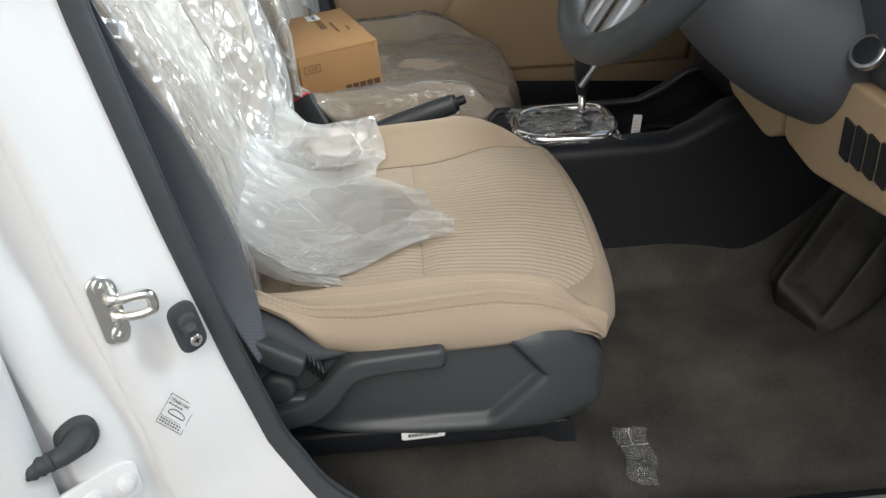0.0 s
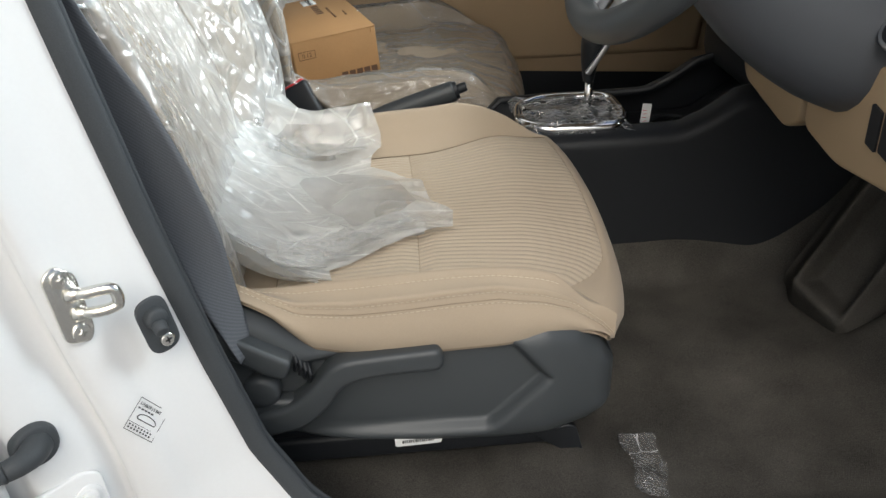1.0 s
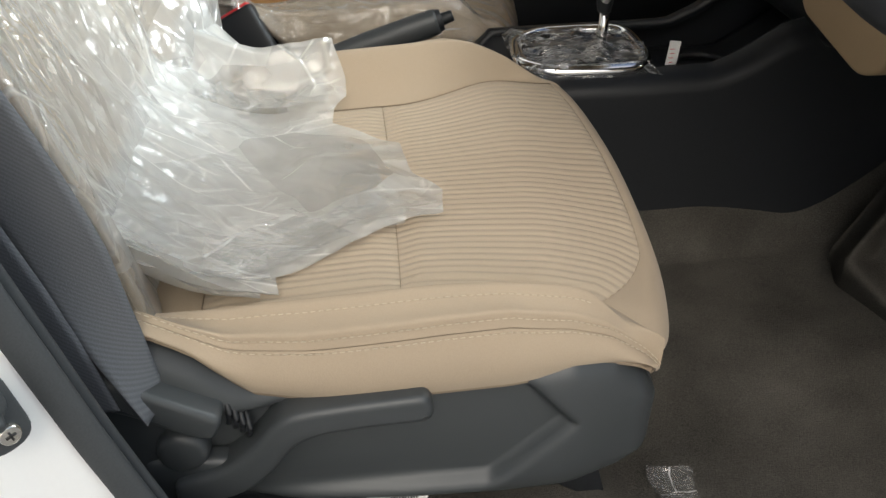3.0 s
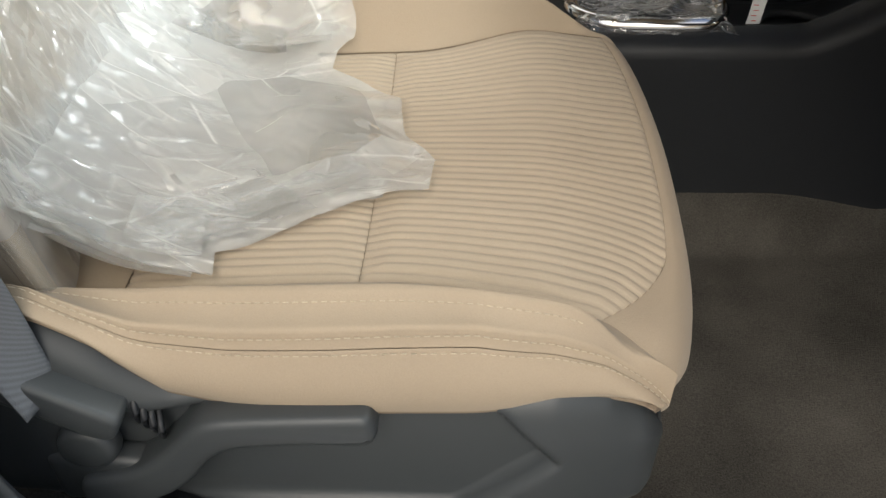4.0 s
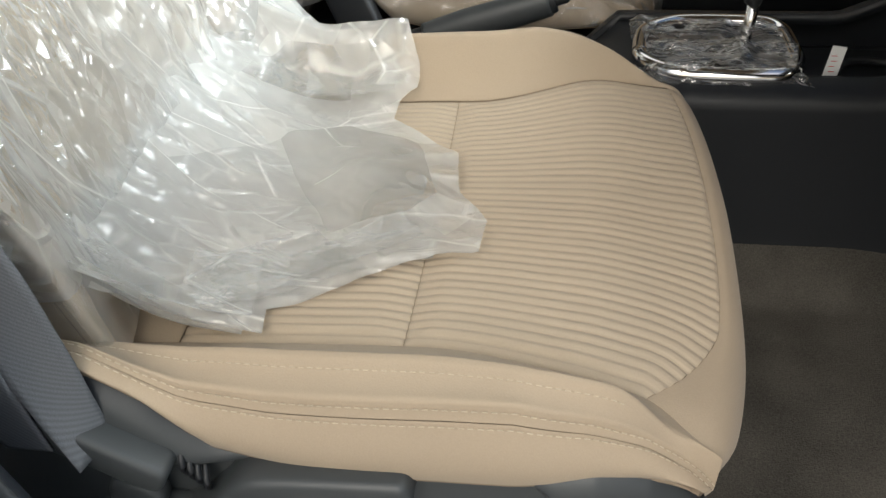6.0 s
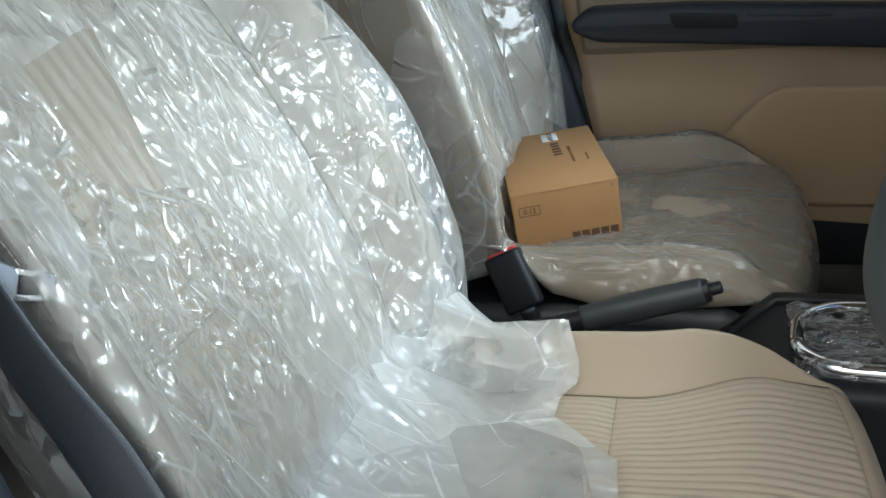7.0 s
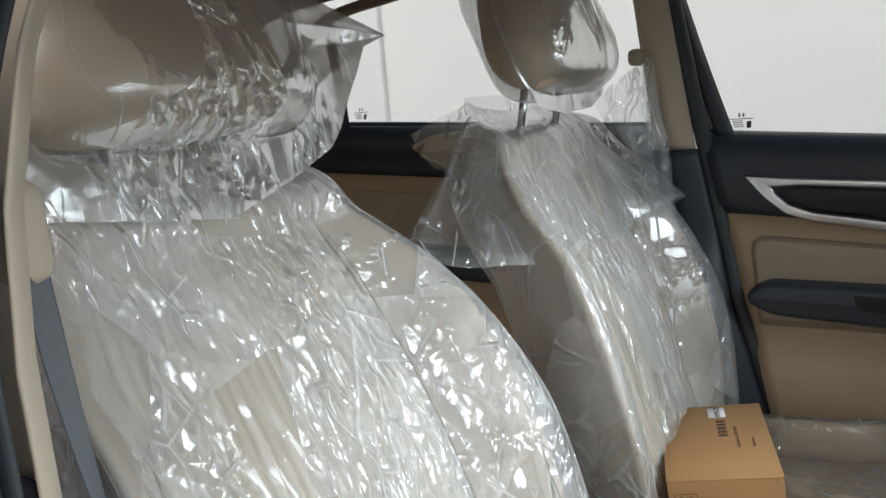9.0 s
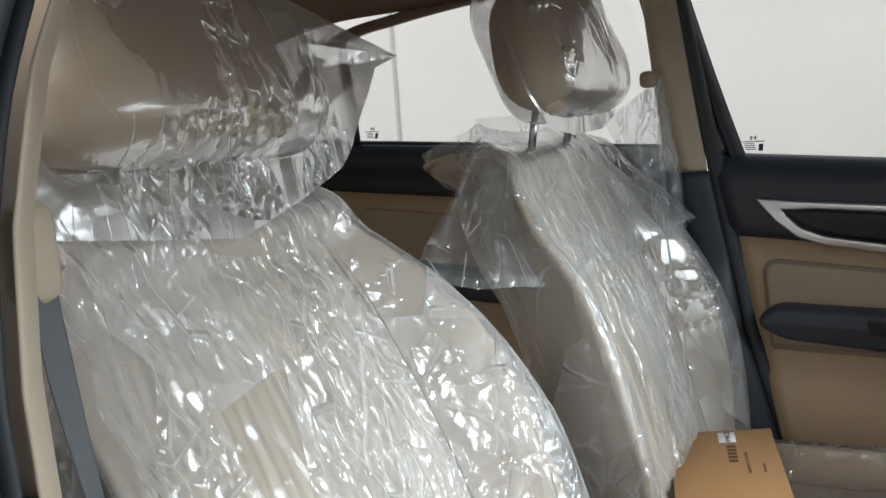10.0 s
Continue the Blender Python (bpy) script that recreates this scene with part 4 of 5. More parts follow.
def seat(name, label, y0, dx, dz, shape, outer, ahead=0.0, group="front seats"):
    st = thing(name, label, "car seat", group, at=(dx, y0, dz))
    lean = shape[0]
    cu = thing("cushion", "", "")
    cu.parent = st
    cushion_patch("front_insert", 0.4290, 0.7358, -0.6, 0.6, 70, 211, RIBBED, cu, "ribbed beige fabric panel", ribs=True, round_front=True)
    cushion_patch("rear_insert", 0.2125, 0.4282, -0.6, 0.6, 50, 211, RIBBED, cu, "ribbed beige fabric panel", ribs=True)
    cushion_patch("rear_panel", 0.0, 0.211, -0.6, 0.6, 16, 40, FABRIC, cu)
    cushion_patch("front_panel", 0.7364, 1.0, -0.6, 0.6, 40, 80, FABRIC, cu, puff=0.002, round_rear=True)
    for sgn in (-1, 1):
        lo, hi = sorted((sgn * 0.6011, sgn * 0.8673))
        cushion_patch("bolster", 0.0, 1.0, lo, hi, 90, 30, FABRIC, cu, "smooth beige side bolster", puff=0.003)
        lo, hi = sorted((sgn * 0.8687, sgn * 1.0))
        cushion_patch("bolster_side", 0.0, 1.0, lo, hi, 90, 14, FABRIC, cu, puff=0.002)
        u = np.linspace(0.13, 0.93, 300)
        rows = []
        for vv in (0.8570, 0.8800):
            rows.append(stitch_row(np.stack(cushion_point(u, sgn * np.full(300, vv)), -1) + [0, sgn * 0.001, 0.0035]))
        u = np.linspace(0.05, 0.66, 300)
        rows.append(stitch_row(np.stack(cushion_point(u, sgn * np.full(300, 0.72)), -1) + [0, 0, 0.0032]))
        tagged(part("stitching", join(*rows), THREAD, cu, "pale double stitching", flat=True), kind="stuff")
    # core that shuts the gaps of the seams
    u, v = np.meshgrid(np.linspace(0, 1, 60), np.linspace(-1, 1, 80), indexing="ij")
    x, y, z = cushion_point(u, v)
    sheet("foam", np.stack([x - 0.003 * (u > 0.7), y * 0.992, z - 0.004], -1), SEAM, cu)

    bk = thing("backrest", "", "")
    bk.parent = st
    back_patch("upper_insert", 0.3565, 0.845, -0.55, 0.55, 60, 180, RIBBED, bk, shape, "ribbed beige fabric panel", ribs=True)
    back_patch("lower_insert", 0.02, 0.3555, -0.55, 0.55, 50, 180, RIBBED, bk, shape, "ribbed beige fabric panel", ribs=True)
    back_patch("shoulder_panel", 0.8458, 1.0, -0.55, 0.55, 24, 50, FABRIC, bk, shape)
    for sgn in (-1, 1):
        lo, hi = sorted((sgn * 0.5515, sgn * 0.802))
        back_patch("bolster", 0.0, 1.0, lo, hi, 70, 26, FABRIC, bk, shape, "smooth beige side bolster")
        lo, hi = sorted((sgn * 0.8035, sgn * 1.0))
        back_patch("bolster_side", 0.0, 1.0, lo, hi, 70, 14, FABRIC, bk, shape)
        ss = np.linspace(0.03, 0.95, 300)
        rows = [stitch_row(np.stack(back_point(ss, sgn * np.full(300, vv), shape), -1) + [0.003, sgn * 0.001, 0.002]) for vv in (0.575, 0.788)]
        tagged(part("stitching", join(*rows), THREAD, bk, "pale stitching", flat=True), kind="stuff")
    s, v = np.meshgrid(np.linspace(0, 1, 50), np.linspace(-1, 1, 60), indexing="ij")
    x, y, z = back_point(s, v, shape)
    sheet("foam", np.stack([x - 0.004, y * 0.99, z], -1), SEAM, bk)
    # hard back shell and top
    s, d = np.meshgrid(np.linspace(0, 1, 30), np.linspace(-1, 1, 30), indexing="ij")
    ex, ey, ez = back_point(s, np.sign(d + 1e-9) * 1.0, shape)
    sheet("back_panel", np.stack([ex - 0.02 * (1 - d ** 2), np.abs(ey) * d, ez], -1), FABRIC, bk)
    q, d = np.meshgrid(np.linspace(0, 1, 8), np.linspace(-1, 1, 40), indexing="ij")
    tx, ty, tz = back_point(np.ones_like(d), d, shape)
    bx = tx[0].min()
    sheet("top_panel", np.stack([tx + (bx - tx) * q, ty, tz + 0.006 * np.sin(np.pi * q) + (tz.min() - tz) * q * 0.5], -1), FABRIC, bk)

    hr = sheet("headrest", headrest_grid(lean, ahead=ahead), FABRIC, st, "padded beige head restraint", wrap_v=True)
    g = headrest_grid(lean, grow=0.001, ahead=ahead)
    rows = [stitch_row(curve_points(g[6:34:3, col] + [0.001, 0, 0], 120)) for col in (6, 58)]
    tagged(part("stitching", join(*rows), THREAD, hr, "pale stitching", flat=True), kind="stuff")
    c, sn = math.cos(lean), math.sin(lean)
    for y in (-0.07, 0.07):
        lo, hi = shape[1] - 0.02, 0.72
        part("stem", rod((PIVOT_X - 0.005 - lo * sn, y, 0.245 + lo * c), (PIVOT_X - 0.005 + ahead * 0.8 - hi * sn, y, 0.245 + hi * c), 0.006, sides=16), SILVER, hr, "bright steel headrest stem")
    # base pan and rails
    part("seat_pan", box(0.14, 0, 0.165, 0.46, 0.42, 0.07, 0.02), BLACK_PLASTIC, st, "black steel seat pan")
    for sgn in (-1, 1):
        part("rail", box(0.13, 0.165 * sgn, 0.045, 0.46, 0.035, 0.035, 0.006), BLACK_PLASTIC, st, "black steel seat rail")
        part("riser", box(0.12, 0.165 * sgn, 0.10, 0.30, 0.02, 0.08, 0.005), BLACK_PLASTIC, st)
        # pressed front bracket: a flat tab that bends down to a bolted toe
        tab = slab(rounded([(0.300, 0.062), (0.352, 0.066), (0.360, 0.060), (0.372, 0.014), (0.372, 0.004), (0.350, 0.004), (0.346, 0.024), (0.325, 0.040)], 0.004), "y", sgn * 0.182, sgn * 0.194, 0.002)
        part("rail_foot", join(tab, box(0.358, 0.200 * sgn, 0.012, 0.026, 0.034, 0.012, 0.003)), BLACK_PLASTIC, st, "black pressed steel rail foot")
    side_shield(st, outer, True)
    side_shield(st, -outer, False)
    return st


SHIELD_TOP = [(-0.13, 0.318), (-0.09, 0.318), (-0.05, 0.308), (0.0, 0.288), (0.030, 0.268), (0.048, 0.252), (0.068, 0.236), (0.085, 0.229), (0.12, 0.222), (0.18, 0.224), (0.25, 0.230), (0.31, 0.237), (0.345, 0.229), (0.372, 0.205), (0.388, 0.175)]
SHIELD_LOW = [(-0.13, 0.135), (-0.05, 0.124), (0.02, 0.117), (0.10, 0.103), (0.18, 0.094), (0.26, 0.090), (0.32, 0.092), (0.36, 0.098), (0.378, 0.108), (0.388, 0.125), (0.392, 0.15)]


def side_shield(st, sgn, full):
    n, k = 120, 44
    top = np.array(SHIELD_TOP)
    low = np.array(SHIELD_LOW)
    t = np.linspace(0, 1, n)
    xs = -0.13 + (0.388 + 0.13) * (1 - (1 - t) ** 1.5)
    if not full:
        top = np.array([(-0.13, 0.20), (0.3, 0.215), (0.388, 0.175)])
    zt, zl = np.interp(xs, top[:, 0], top[:, 1]), np.interp(xs, low[:, 0], low[:, 1])
    q = np.linspace(0, 1, k)
    gx = np.repeat(xs[:, None], k, 1)
    zt = zt + 0.004
    gz = zl[:, None] + (zt - zl)[:, None] * q
    edge = np.minimum(np.minimum(q[None] * (zt - zl)[:, None], (1 - q)[None] * (zt - zl)[:, None]), (0.39 - gx) * 1.2)
    out = 0.224 + 0.020 * (1 - np.exp(-np.clip(edge, 0, 1) / 0.010)) - 0.015 * smooth(0.30, 0.39, gx)
    if full:
        # pressed hollow behind the lever, closing in a slanted edge in front
        slant = 0.318 - 0.9 * np.abs(gz - 0.178) + 0.10 * (gz - 0.178)
        hollow = smooth(0.0, 0.012, slant - gx) * smooth(0.108, 0.122, gz) * smooth(0.228, 0.214, gz) * smooth(-0.02, 0.03, gx)
        out = out - 0.016 * hollow
        ridge = np.exp(-((gz - (0.122 - 0.03 * gx)) / 0.006) ** 2) * smooth(0.26, 0.2, gx)
        out = out + 0.003 * ridge
    sh = sheet("side_shield", np.stack([gx, sgn * out, gz], -1), GREY_PLASTIC, st, "charcoal moulded side shield", thick=0.003)
    if not full:
        return
    # front of the shield wrapping inwards
    a = np.linspace(0, 1, 16)
    zz = gz[-1]
    g = np.stack([np.repeat((xs[-1] + 0.012 * np.sin(a * np.pi / 2))[None], k, 0), sgn * (out[-1][:, None] * (1 - a) + 0.03 * a), np.repeat(zz[:, None], 16, 1)], -1)
    sheet("front_cover", g, GREY_PLASTIC, st, thick=0.003)
    sec = [(math.cos(a) * (0.55 if math.sin(a) > 0 else 0.6), 1.0 * math.sin(a)) for a in np.linspace(0, 2 * np.pi, 16, endpoint=False)]
    y = sgn * 0.248
    arm = [(0.066, 0.200), (0.088, 0.228), (0.131, 0.232), (0.196, 0.236), (0.201, 0.219), (0.196, 0.209), (0.15, 0.208), (0.112, 0.204), (0.094, 0.195), (0.077, 0.168), (0.052, 0.146), (0.0, 0.135), (0.0, 0.165), (0.042, 0.176)]
    part("height_lever", slab(rounded(arm, [0.012, 0.02, 0.01, 0.007, 0.006, 0.007, 0.01, 0.012, 0.02, 0.02, 0.015, 0.01, 0.01, 0.015], 4), "y", sgn * 0.226, sgn * 0.256, 0.006, 3), GREY_PLASTIC, st, "charcoal seat height lever")
    part("lever_boss", slab(rounded([(-0.02, 0.135), (0.05, 0.135), (0.05, 0.178), (-0.02, 0.185)], 0.01), "y", sgn * 0.228, sgn * 0.248, 0.006, 3), GREY_PLASTIC, st)
    bar = [(-0.09, 0.315), (-0.02, 0.283), (0.003, 0.267), (0.049, 0.237), (0.040, 0.217), (0.021, 0.223), (-0.009, 0.246), (-0.09, 0.285)]
    part("recliner_lever", slab(rounded(bar, [0.01, 0.02, 0.02, 0.006, 0.006, 0.015, 0.02, 0.01], 4), "y", sgn * 0.234, sgn * 0.262, 0.005, 3), GREY_PLASTIC, st, "charcoal recliner lever")
    for k in range(4):
        x = 0.047 + 0.0042 * k
        tube("gaiter_rib", [(x, sgn * 0.232, 0.240 - 0.006 * k), (x + 0.004, sgn * 0.246, 0.228 - 0.006 * k), (x + 0.001, sgn * 0.240, 0.213 - 0.005 * k)], 0.0022, BLACK_PLASTIC, st, n=12, sides=8)
    part("recliner_hub", rod((0.012, sgn * 0.235, 0.193), (0.012, sgn * 0.252, 0.193), 0.021, 0.018, 24, 0.005), GREY_PLASTIC, st, "round black recliner hub")


def seat_tag():
    t = thing("seat_tag", "white barcode tag under the driver seat", "label", at=(0.170, -0.588, 0.098))
    part("paper", slab(rounded([(-0.026, -0.007), (0.026, -0.005), (0.026, 0.009), (-0.026, 0.007)], 0.004), "y", -0.0015, 0, 0.0003), WHITE_LABEL, t)
    bars("barcode", [(-0.018 + 0.0024 * i, -0.0022 + 0.00009 * i, 0.0015 if i % 3 else 0.0019, 0.0046) for i in range(15)], lambda p, q: (p, -0.0019, q), BLACK_INK, t)


seat_tag()
# lean, height of the back, narrowing of its right side
DRIVER, PASSENGER = (radians(24), 0.64, 0.026), (radians(20.5), 0.655, 0.0)
DRIVER_LEAN, PASS_LEAN = DRIVER[0], PASSENGER[0]
driver_seat = seat("driver_seat", "beige fabric driver seat with ribbed panels and charcoal base", -0.355, 0.0, 0.0, DRIVER, -1)
passenger_seat = seat("passenger_seat", "beige fabric passenger seat wrapped in clear plastic", 0.355, 0.0, -0.018, PASSENGER, 1, 0.055)


# ---- clear plastic covers ----
def lerp_edge(v, pairs):
    p = np.array(pairs)
    return np.interp(v, p[:, 0], p[:, 1])


def walls(name, label, group, pts, mat, cuts, names):
    """A cover of several walls welded along columns of its grid."""
    th = thing(name, label, "plastic cover", group)
    for a, b, nm in zip((0,) + cuts, cuts + (pts.shape[1] - 1,), names):
        sheet(nm, pts[:, a:b + 1], mat, th)
    return th


def seat_back_surface(shape, y0, dz):
    """Maps (s, v) of a backrest to points of its skin and their normals."""
    def surface(s, v):
        base = np.stack(back_point(np.clip(s, 0, 1), np.clip(v, -1, 1), shape), -1)
        return base + [0, y0, dz], normals(base, (1, 0, 0.3))
    return surface


def cushion_surface(x, y):
    """Points over the driver's cushion at (x, y), the place of its middle being y = 0; the rear rises towards the backrest."""
    a = np.sign(y) * np.interp(np.abs(y), (0, 0.17, 0.23, 0.26), (0, 0.6, 0.85, 0.92))
    _, _, z = cushion_point(np.clip((x + 0.13) / 0.530 * 0.72, 0, 0.72), a)
    z = z + 0.085 * np.clip((0.10 - x) / 0.15, 0, 1.3) ** 2
    base = np.stack([x, y - 0.355, z], -1)
    return base, np.broadcast_to(np.array((0.0, 0.0, 1.0)), base.shape)


def film_fold(name, surface, corners, lift, seed, mat, parent, amp=0.004, n=70, freqs=(14, 30, 60), scale=(0.6, 0.3)):
    """A doubled-over flap of film lying on a surface: four corners (p, q) in order, ragged edges, flat creased facets."""
    a, b = np.meshgrid(np.linspace(0, 1, n), np.linspace(0, 1, n), indexing="ij")
    k = np.array(corners, float)
    pq = ((1 - a) * (1 - b))[..., None] * k[0] + (a * (1 - b))[..., None] * k[1] + (a * b)[..., None] * k[2] + ((1 - a) * b)[..., None] * k[3]
    rng = np.random.RandomState(seed)
    size = np.linalg.norm((k[0] - k[2]) * scale)
    for axis in (0, 1):
        for f, w in ((1.3, 0.014), (3.1, 0.006)):
            pq[..., axis] += w * size / scale[axis] * tri(f * 6.3 * (a if axis else b) + rng.uniform(0, 6)) * np.abs((b if axis else a) * 2 - 1) ** 2
    base, nor = surface(pq[..., 0], pq[..., 1])
    h = lift + np.maximum(crumple(pq[..., 0] * scale[0], pq[..., 1] * scale[1], seed, freqs, amp) + amp * 0.5, -lift * 0.5)
    return sheet(name, base + nor * h[..., None], mat, parent)


def back_cover(label, y0, dz, shape, seed, amp, mat, folds, gather):
    """A loose polythene sleeve pulled over a backrest, drawn together at one spot below and folded over itself in places."""
    s, v = np.meshgrid(np.linspace(1.0, 0.0, 280), np.linspace(-1, 1, 280), indexing="ij")
    base = np.stack(back_point(s, v, shape), -1)
    n = normals(base, (1, 0, 0.3))
    arc, across = s * 0.6, v * 0.30
    h = crumple(arc, across, seed, freqs=(4, 8, 16), amp=amp, stretch=0.6)
    h = h + crumple(arc, across, seed + 5, freqs=(30, 60), amp=0.0010, stretch=1.0) * smooth(0.45, 0.6, 0.5 + 0.5 * np.sin(9 * arc + 4 * np.sin(11 * across + seed)))
    # pleats that run to the gathered spot
    da, dc = arc - gather[0] * 0.6, across - gather[1] * 0.30
    far = np.hypot(da, dc)
    turn = np.arctan2(dc, da + 0.03)
    h = h + 0.0035 * tri(turn * 15 + 2 * np.sin(3 * turn)) * smooth(0.40, 0.06, far) * smooth(0.0, 0.05, far)
    # tight pulls from the shoulders
    h = h + 0.0014 * tri((across * 1.2 + arc * 0.7) * 95 + 2.0 * np.sin(20 * arc)) * smooth(0.7, 1.0, s) * smooth(0.15, 0.6, v)
    h = 0.007 + np.maximum(h + amp * 0.8, -0.003) + 0.012 * smooth(0.86, 1.0, s) + 0.026 * smooth(0.5, 0.85, v) * smooth(0.75, 0.3, s)
    pts = base + n * h[..., None]
    # the belt holds the sleeve back beside the door
    pts[..., 1] = np.where(v < -0.6, np.maximum(pts[..., 1], base[..., 1] - 0.006), pts[..., 1])
    pts[..., 2] += 0.022 * smooth(0.95, 1.0, s) * (1 + 0.6 * np.sin(9 * across + seed))
    cover = walls("seat_cover", label, "seat covers", pts + [0, y0, dz], mat, (28, 252), ("side_wall", "front_wall", "side_wall"))
    place = seat_back_surface(shape, y0, dz)
    for k, (corners, lift) in enumerate(folds):
        film_fold("fold", place, corners, lift, seed + 20 + k, mat, cover, amp=0.0014, freqs=(8, 20))
    return cover


back_cover("crumpled clear polythene sleeve over driver backrest", -0.355, 0, DRIVER, 3, 0.0036, FILM, (), (0.02, 0.35))
back_cover("crumpled clear polythene sleeve over passenger backrest", 0.355, -0.018, PASSENGER, 11, 0.0045, LOOSE_FILM, (
    (((0.62, -0.70), (0.10, -0.66), (0.08, -0.44), (0.60, -0.50)), 0.014),
    (((0.60, -0.05), (0.16, 0.05), (0.14, 0.35), (0.55, 0.28)), 0.014)), (0.02, -0.3))


def shoulder_bag():
    """A second bag over the passenger's shoulders, flaring at both sides and open below."""
    s, v = np.meshgrid(np.linspace(1.05, 0.64, 130), np.linspace(-1.12, 1.12, 220), indexing="ij")
    base = np.stack(back_point(np.clip(s, 0, 1), np.clip(v, -1, 1), PASSENGER), -1)
    n = normals(base, (1, 0, 0.3))
    t = (1.05 - s) / 0.41
    h = 0.020 + crumple(t * 0.26, v * 0.28, 91, freqs=(4, 8, 16), amp=0.004, stretch=0.4)
    # pleats that fall from the neck and open downwards
    h = h + 0.003 * tri(v * 11 + 1.5 * np.sin(4 * v) + 0.8 * t) * smooth(0.05, 0.5, t)
    pts = base + n * h[..., None]
    # the inner edge hangs free and stands out into a corner below; the outer edge follows the seat
    free = smooth(-0.55, -1.0, v)[..., None]
    hem = np.stack([-0.268 - 0.022 * t, -0.168 - 0.165 * t, 0.885 - 0.178 * t], -1)
    pts = pts * (1 - free) + hem * free
    pts[..., 1] += 0.03 * smooth(0.55, 1.0, v)
    pts[..., 0] += 0.03 * smooth(0.55, 1.0, v) + 0.010 * np.sin(14 * v + 2) * t * smooth(-0.4, -0.8, v)
    pts[..., 2] += np.where(s > 1, (s - 1) * 1.0, 0) * (v > -0.6) - 0.012 * np.sin(7 * v) * t ** 4
    bag = walls("shoulder_bag", "hazy plastic bag over passenger seat shoulders", "seat covers", pts + [0, 0.355, -0.018], BAG_FILM, (28, 191), ("side_wall", "front_wall", "side_wall"))
    # welded hem along the open end
    low = pts[-8:, :] + [0.002, 0.355, -0.018]
    sheet("hem", low[:, 3:-3], BAG_FILM, bag)
    # its loose corner caught up on the belt guide of the far pillar
    caught = thing("caught_film", "loose hazy film caught on the far belt guide", "plastic film")
    p, q = np.meshgrid(np.linspace(0, 1, 90), np.linspace(0, 1, 60), indexing="ij")
    inner = curve_points([(-0.185, 0.47, 0.865), (-0.165, 0.53, 0.79), (-0.13, 0.56, 0.68), (-0.085, 0.575, 0.56)], 90)
    outer = curve_points([(-0.118, 0.600, 0.940), (-0.106, 0.604, 0.86), (-0.094, 0.604, 0.774), (-0.082, 0.604, 0.62), (-0.058, 0.604, 0.48)], 90)
    g = inner[:, None] * (1 - q[..., None]) + outer[:, None] * q[..., None]
    g[..., 0] += 0.7 * crumple(p * 0.4, q * 0.12, 93, freqs=(8, 16, 40), amp=0.010) + 0.004 * tri(q * 16 + 4 * p) * smooth(0, 0.2, p)
    g[..., 1] -= 0.025 * np.sin(np.pi * q)
    sheet("front_wall", g, BAG_FILM, caught)
    sheet("rear_wall", g[:, 14:] + [-0.006, 0.004, 0.0], BAG_FILM, caught)


shoulder_bag()


def cover_flap():
    """The torn lower end of the driver's sleeve: two layers and doubled-over folds spread on the cushion."""
    flap = thing("cover_flap", "bunched torn end of polythene sleeve on driver cushion", "plastic cover", "seat covers")
    edge = [(-0.27, -0.05), (-0.215, -0.015), (-0.190, 0.015), (-0.178, 0.055), (-0.172, 0.085), (-0.146, 0.084), (-0.140, 0.104), (-0.114, 0.150), (-0.092, 0.196), (-0.087, 0.226),
            (-0.050, 0.230), (-0.008, 0.206), (0.050, 0.198), (0.080, 0.168), (0.112, 0.134), (0.135, 0.136), (0.155, 0.148), (0.176, 0.148), (0.195, 0.134), (0.212, 0.095), (0.235, 0.02)]
    for name, seed, cut, lift, amp in (("upper_layer", 77, 1.0, 0.008, 0.008), ("lower_layer", 84, 0.86, 0.003, 0.005)):
        w, y = np.meshgrid(np.linspace(0, 1, 210), np.linspace(-0.235, 0.225, 220), indexing="ij")
        reach = lerp_edge(y, edge) * cut
        x = -0.055 + (reach + 0.055) * w
        base, _ = cushion_surface(x, y)
        h = crumple(x, y, seed, freqs=(11, 22, 44), amp=amp)
        # folds fanning out from the gathered spot under the backrest, and a raised loop at the inner side
        turn, far = np.arctan2(y - 0.10, x + 0.09), np.hypot(y - 0.10, x + 0.09)
        h = h + 0.0035 * tri(turn * 9 + 5 * far) * smooth(0.30, 0.10, far)
        h = h + 0.018 * np.exp(-((x - 0.115) / 0.035) ** 2 - ((y - 0.165) / 0.032) ** 2) * cut ** 4
        h = h + 0.012 * np.exp(-((x - 0.14) / 0.05) ** 2 - ((y + 0.02) / 0.06) ** 2) * cut ** 4
        base[..., 2] += lift + np.maximum(h + 0.006, -0.001 * cut)
        base[..., 0] += 0.5 * crumple(y, h, seed + 1, freqs=(14, 30), amp=0.008) * w
        sheet(name, base, FLAP_FILM, flap)
    folds = (((0.15, -0.11), (0.095, -0.06), (0.03, -0.12), (0.06, -0.155)),
             ((0.085, -0.175), (0.075, -0.11), (0.03, -0.115), (0.035, -0.178)),
             ((0.13, 0.135), (0.125, 0.185), (0.04, 0.18), (0.05, 0.12)),
                          ((0.03, -0.20), (0.02, -0.15), (-0.04, -0.14), (-0.03, -0.21)),
             ((0.185, -0.075), (0.165, -0.05), (0.0, -0.178), (0.01, -0.192)))
    for k, corners in enumerate(folds):
        film_fold("fold", cushion_surface, corners, 0.020 + 0.003 * (k % 3), 200 + k, BAG_FILM, flap, amp=0.004, n=60, freqs=(14, 32), scale=(1.0, 1.0))


cover_flap()


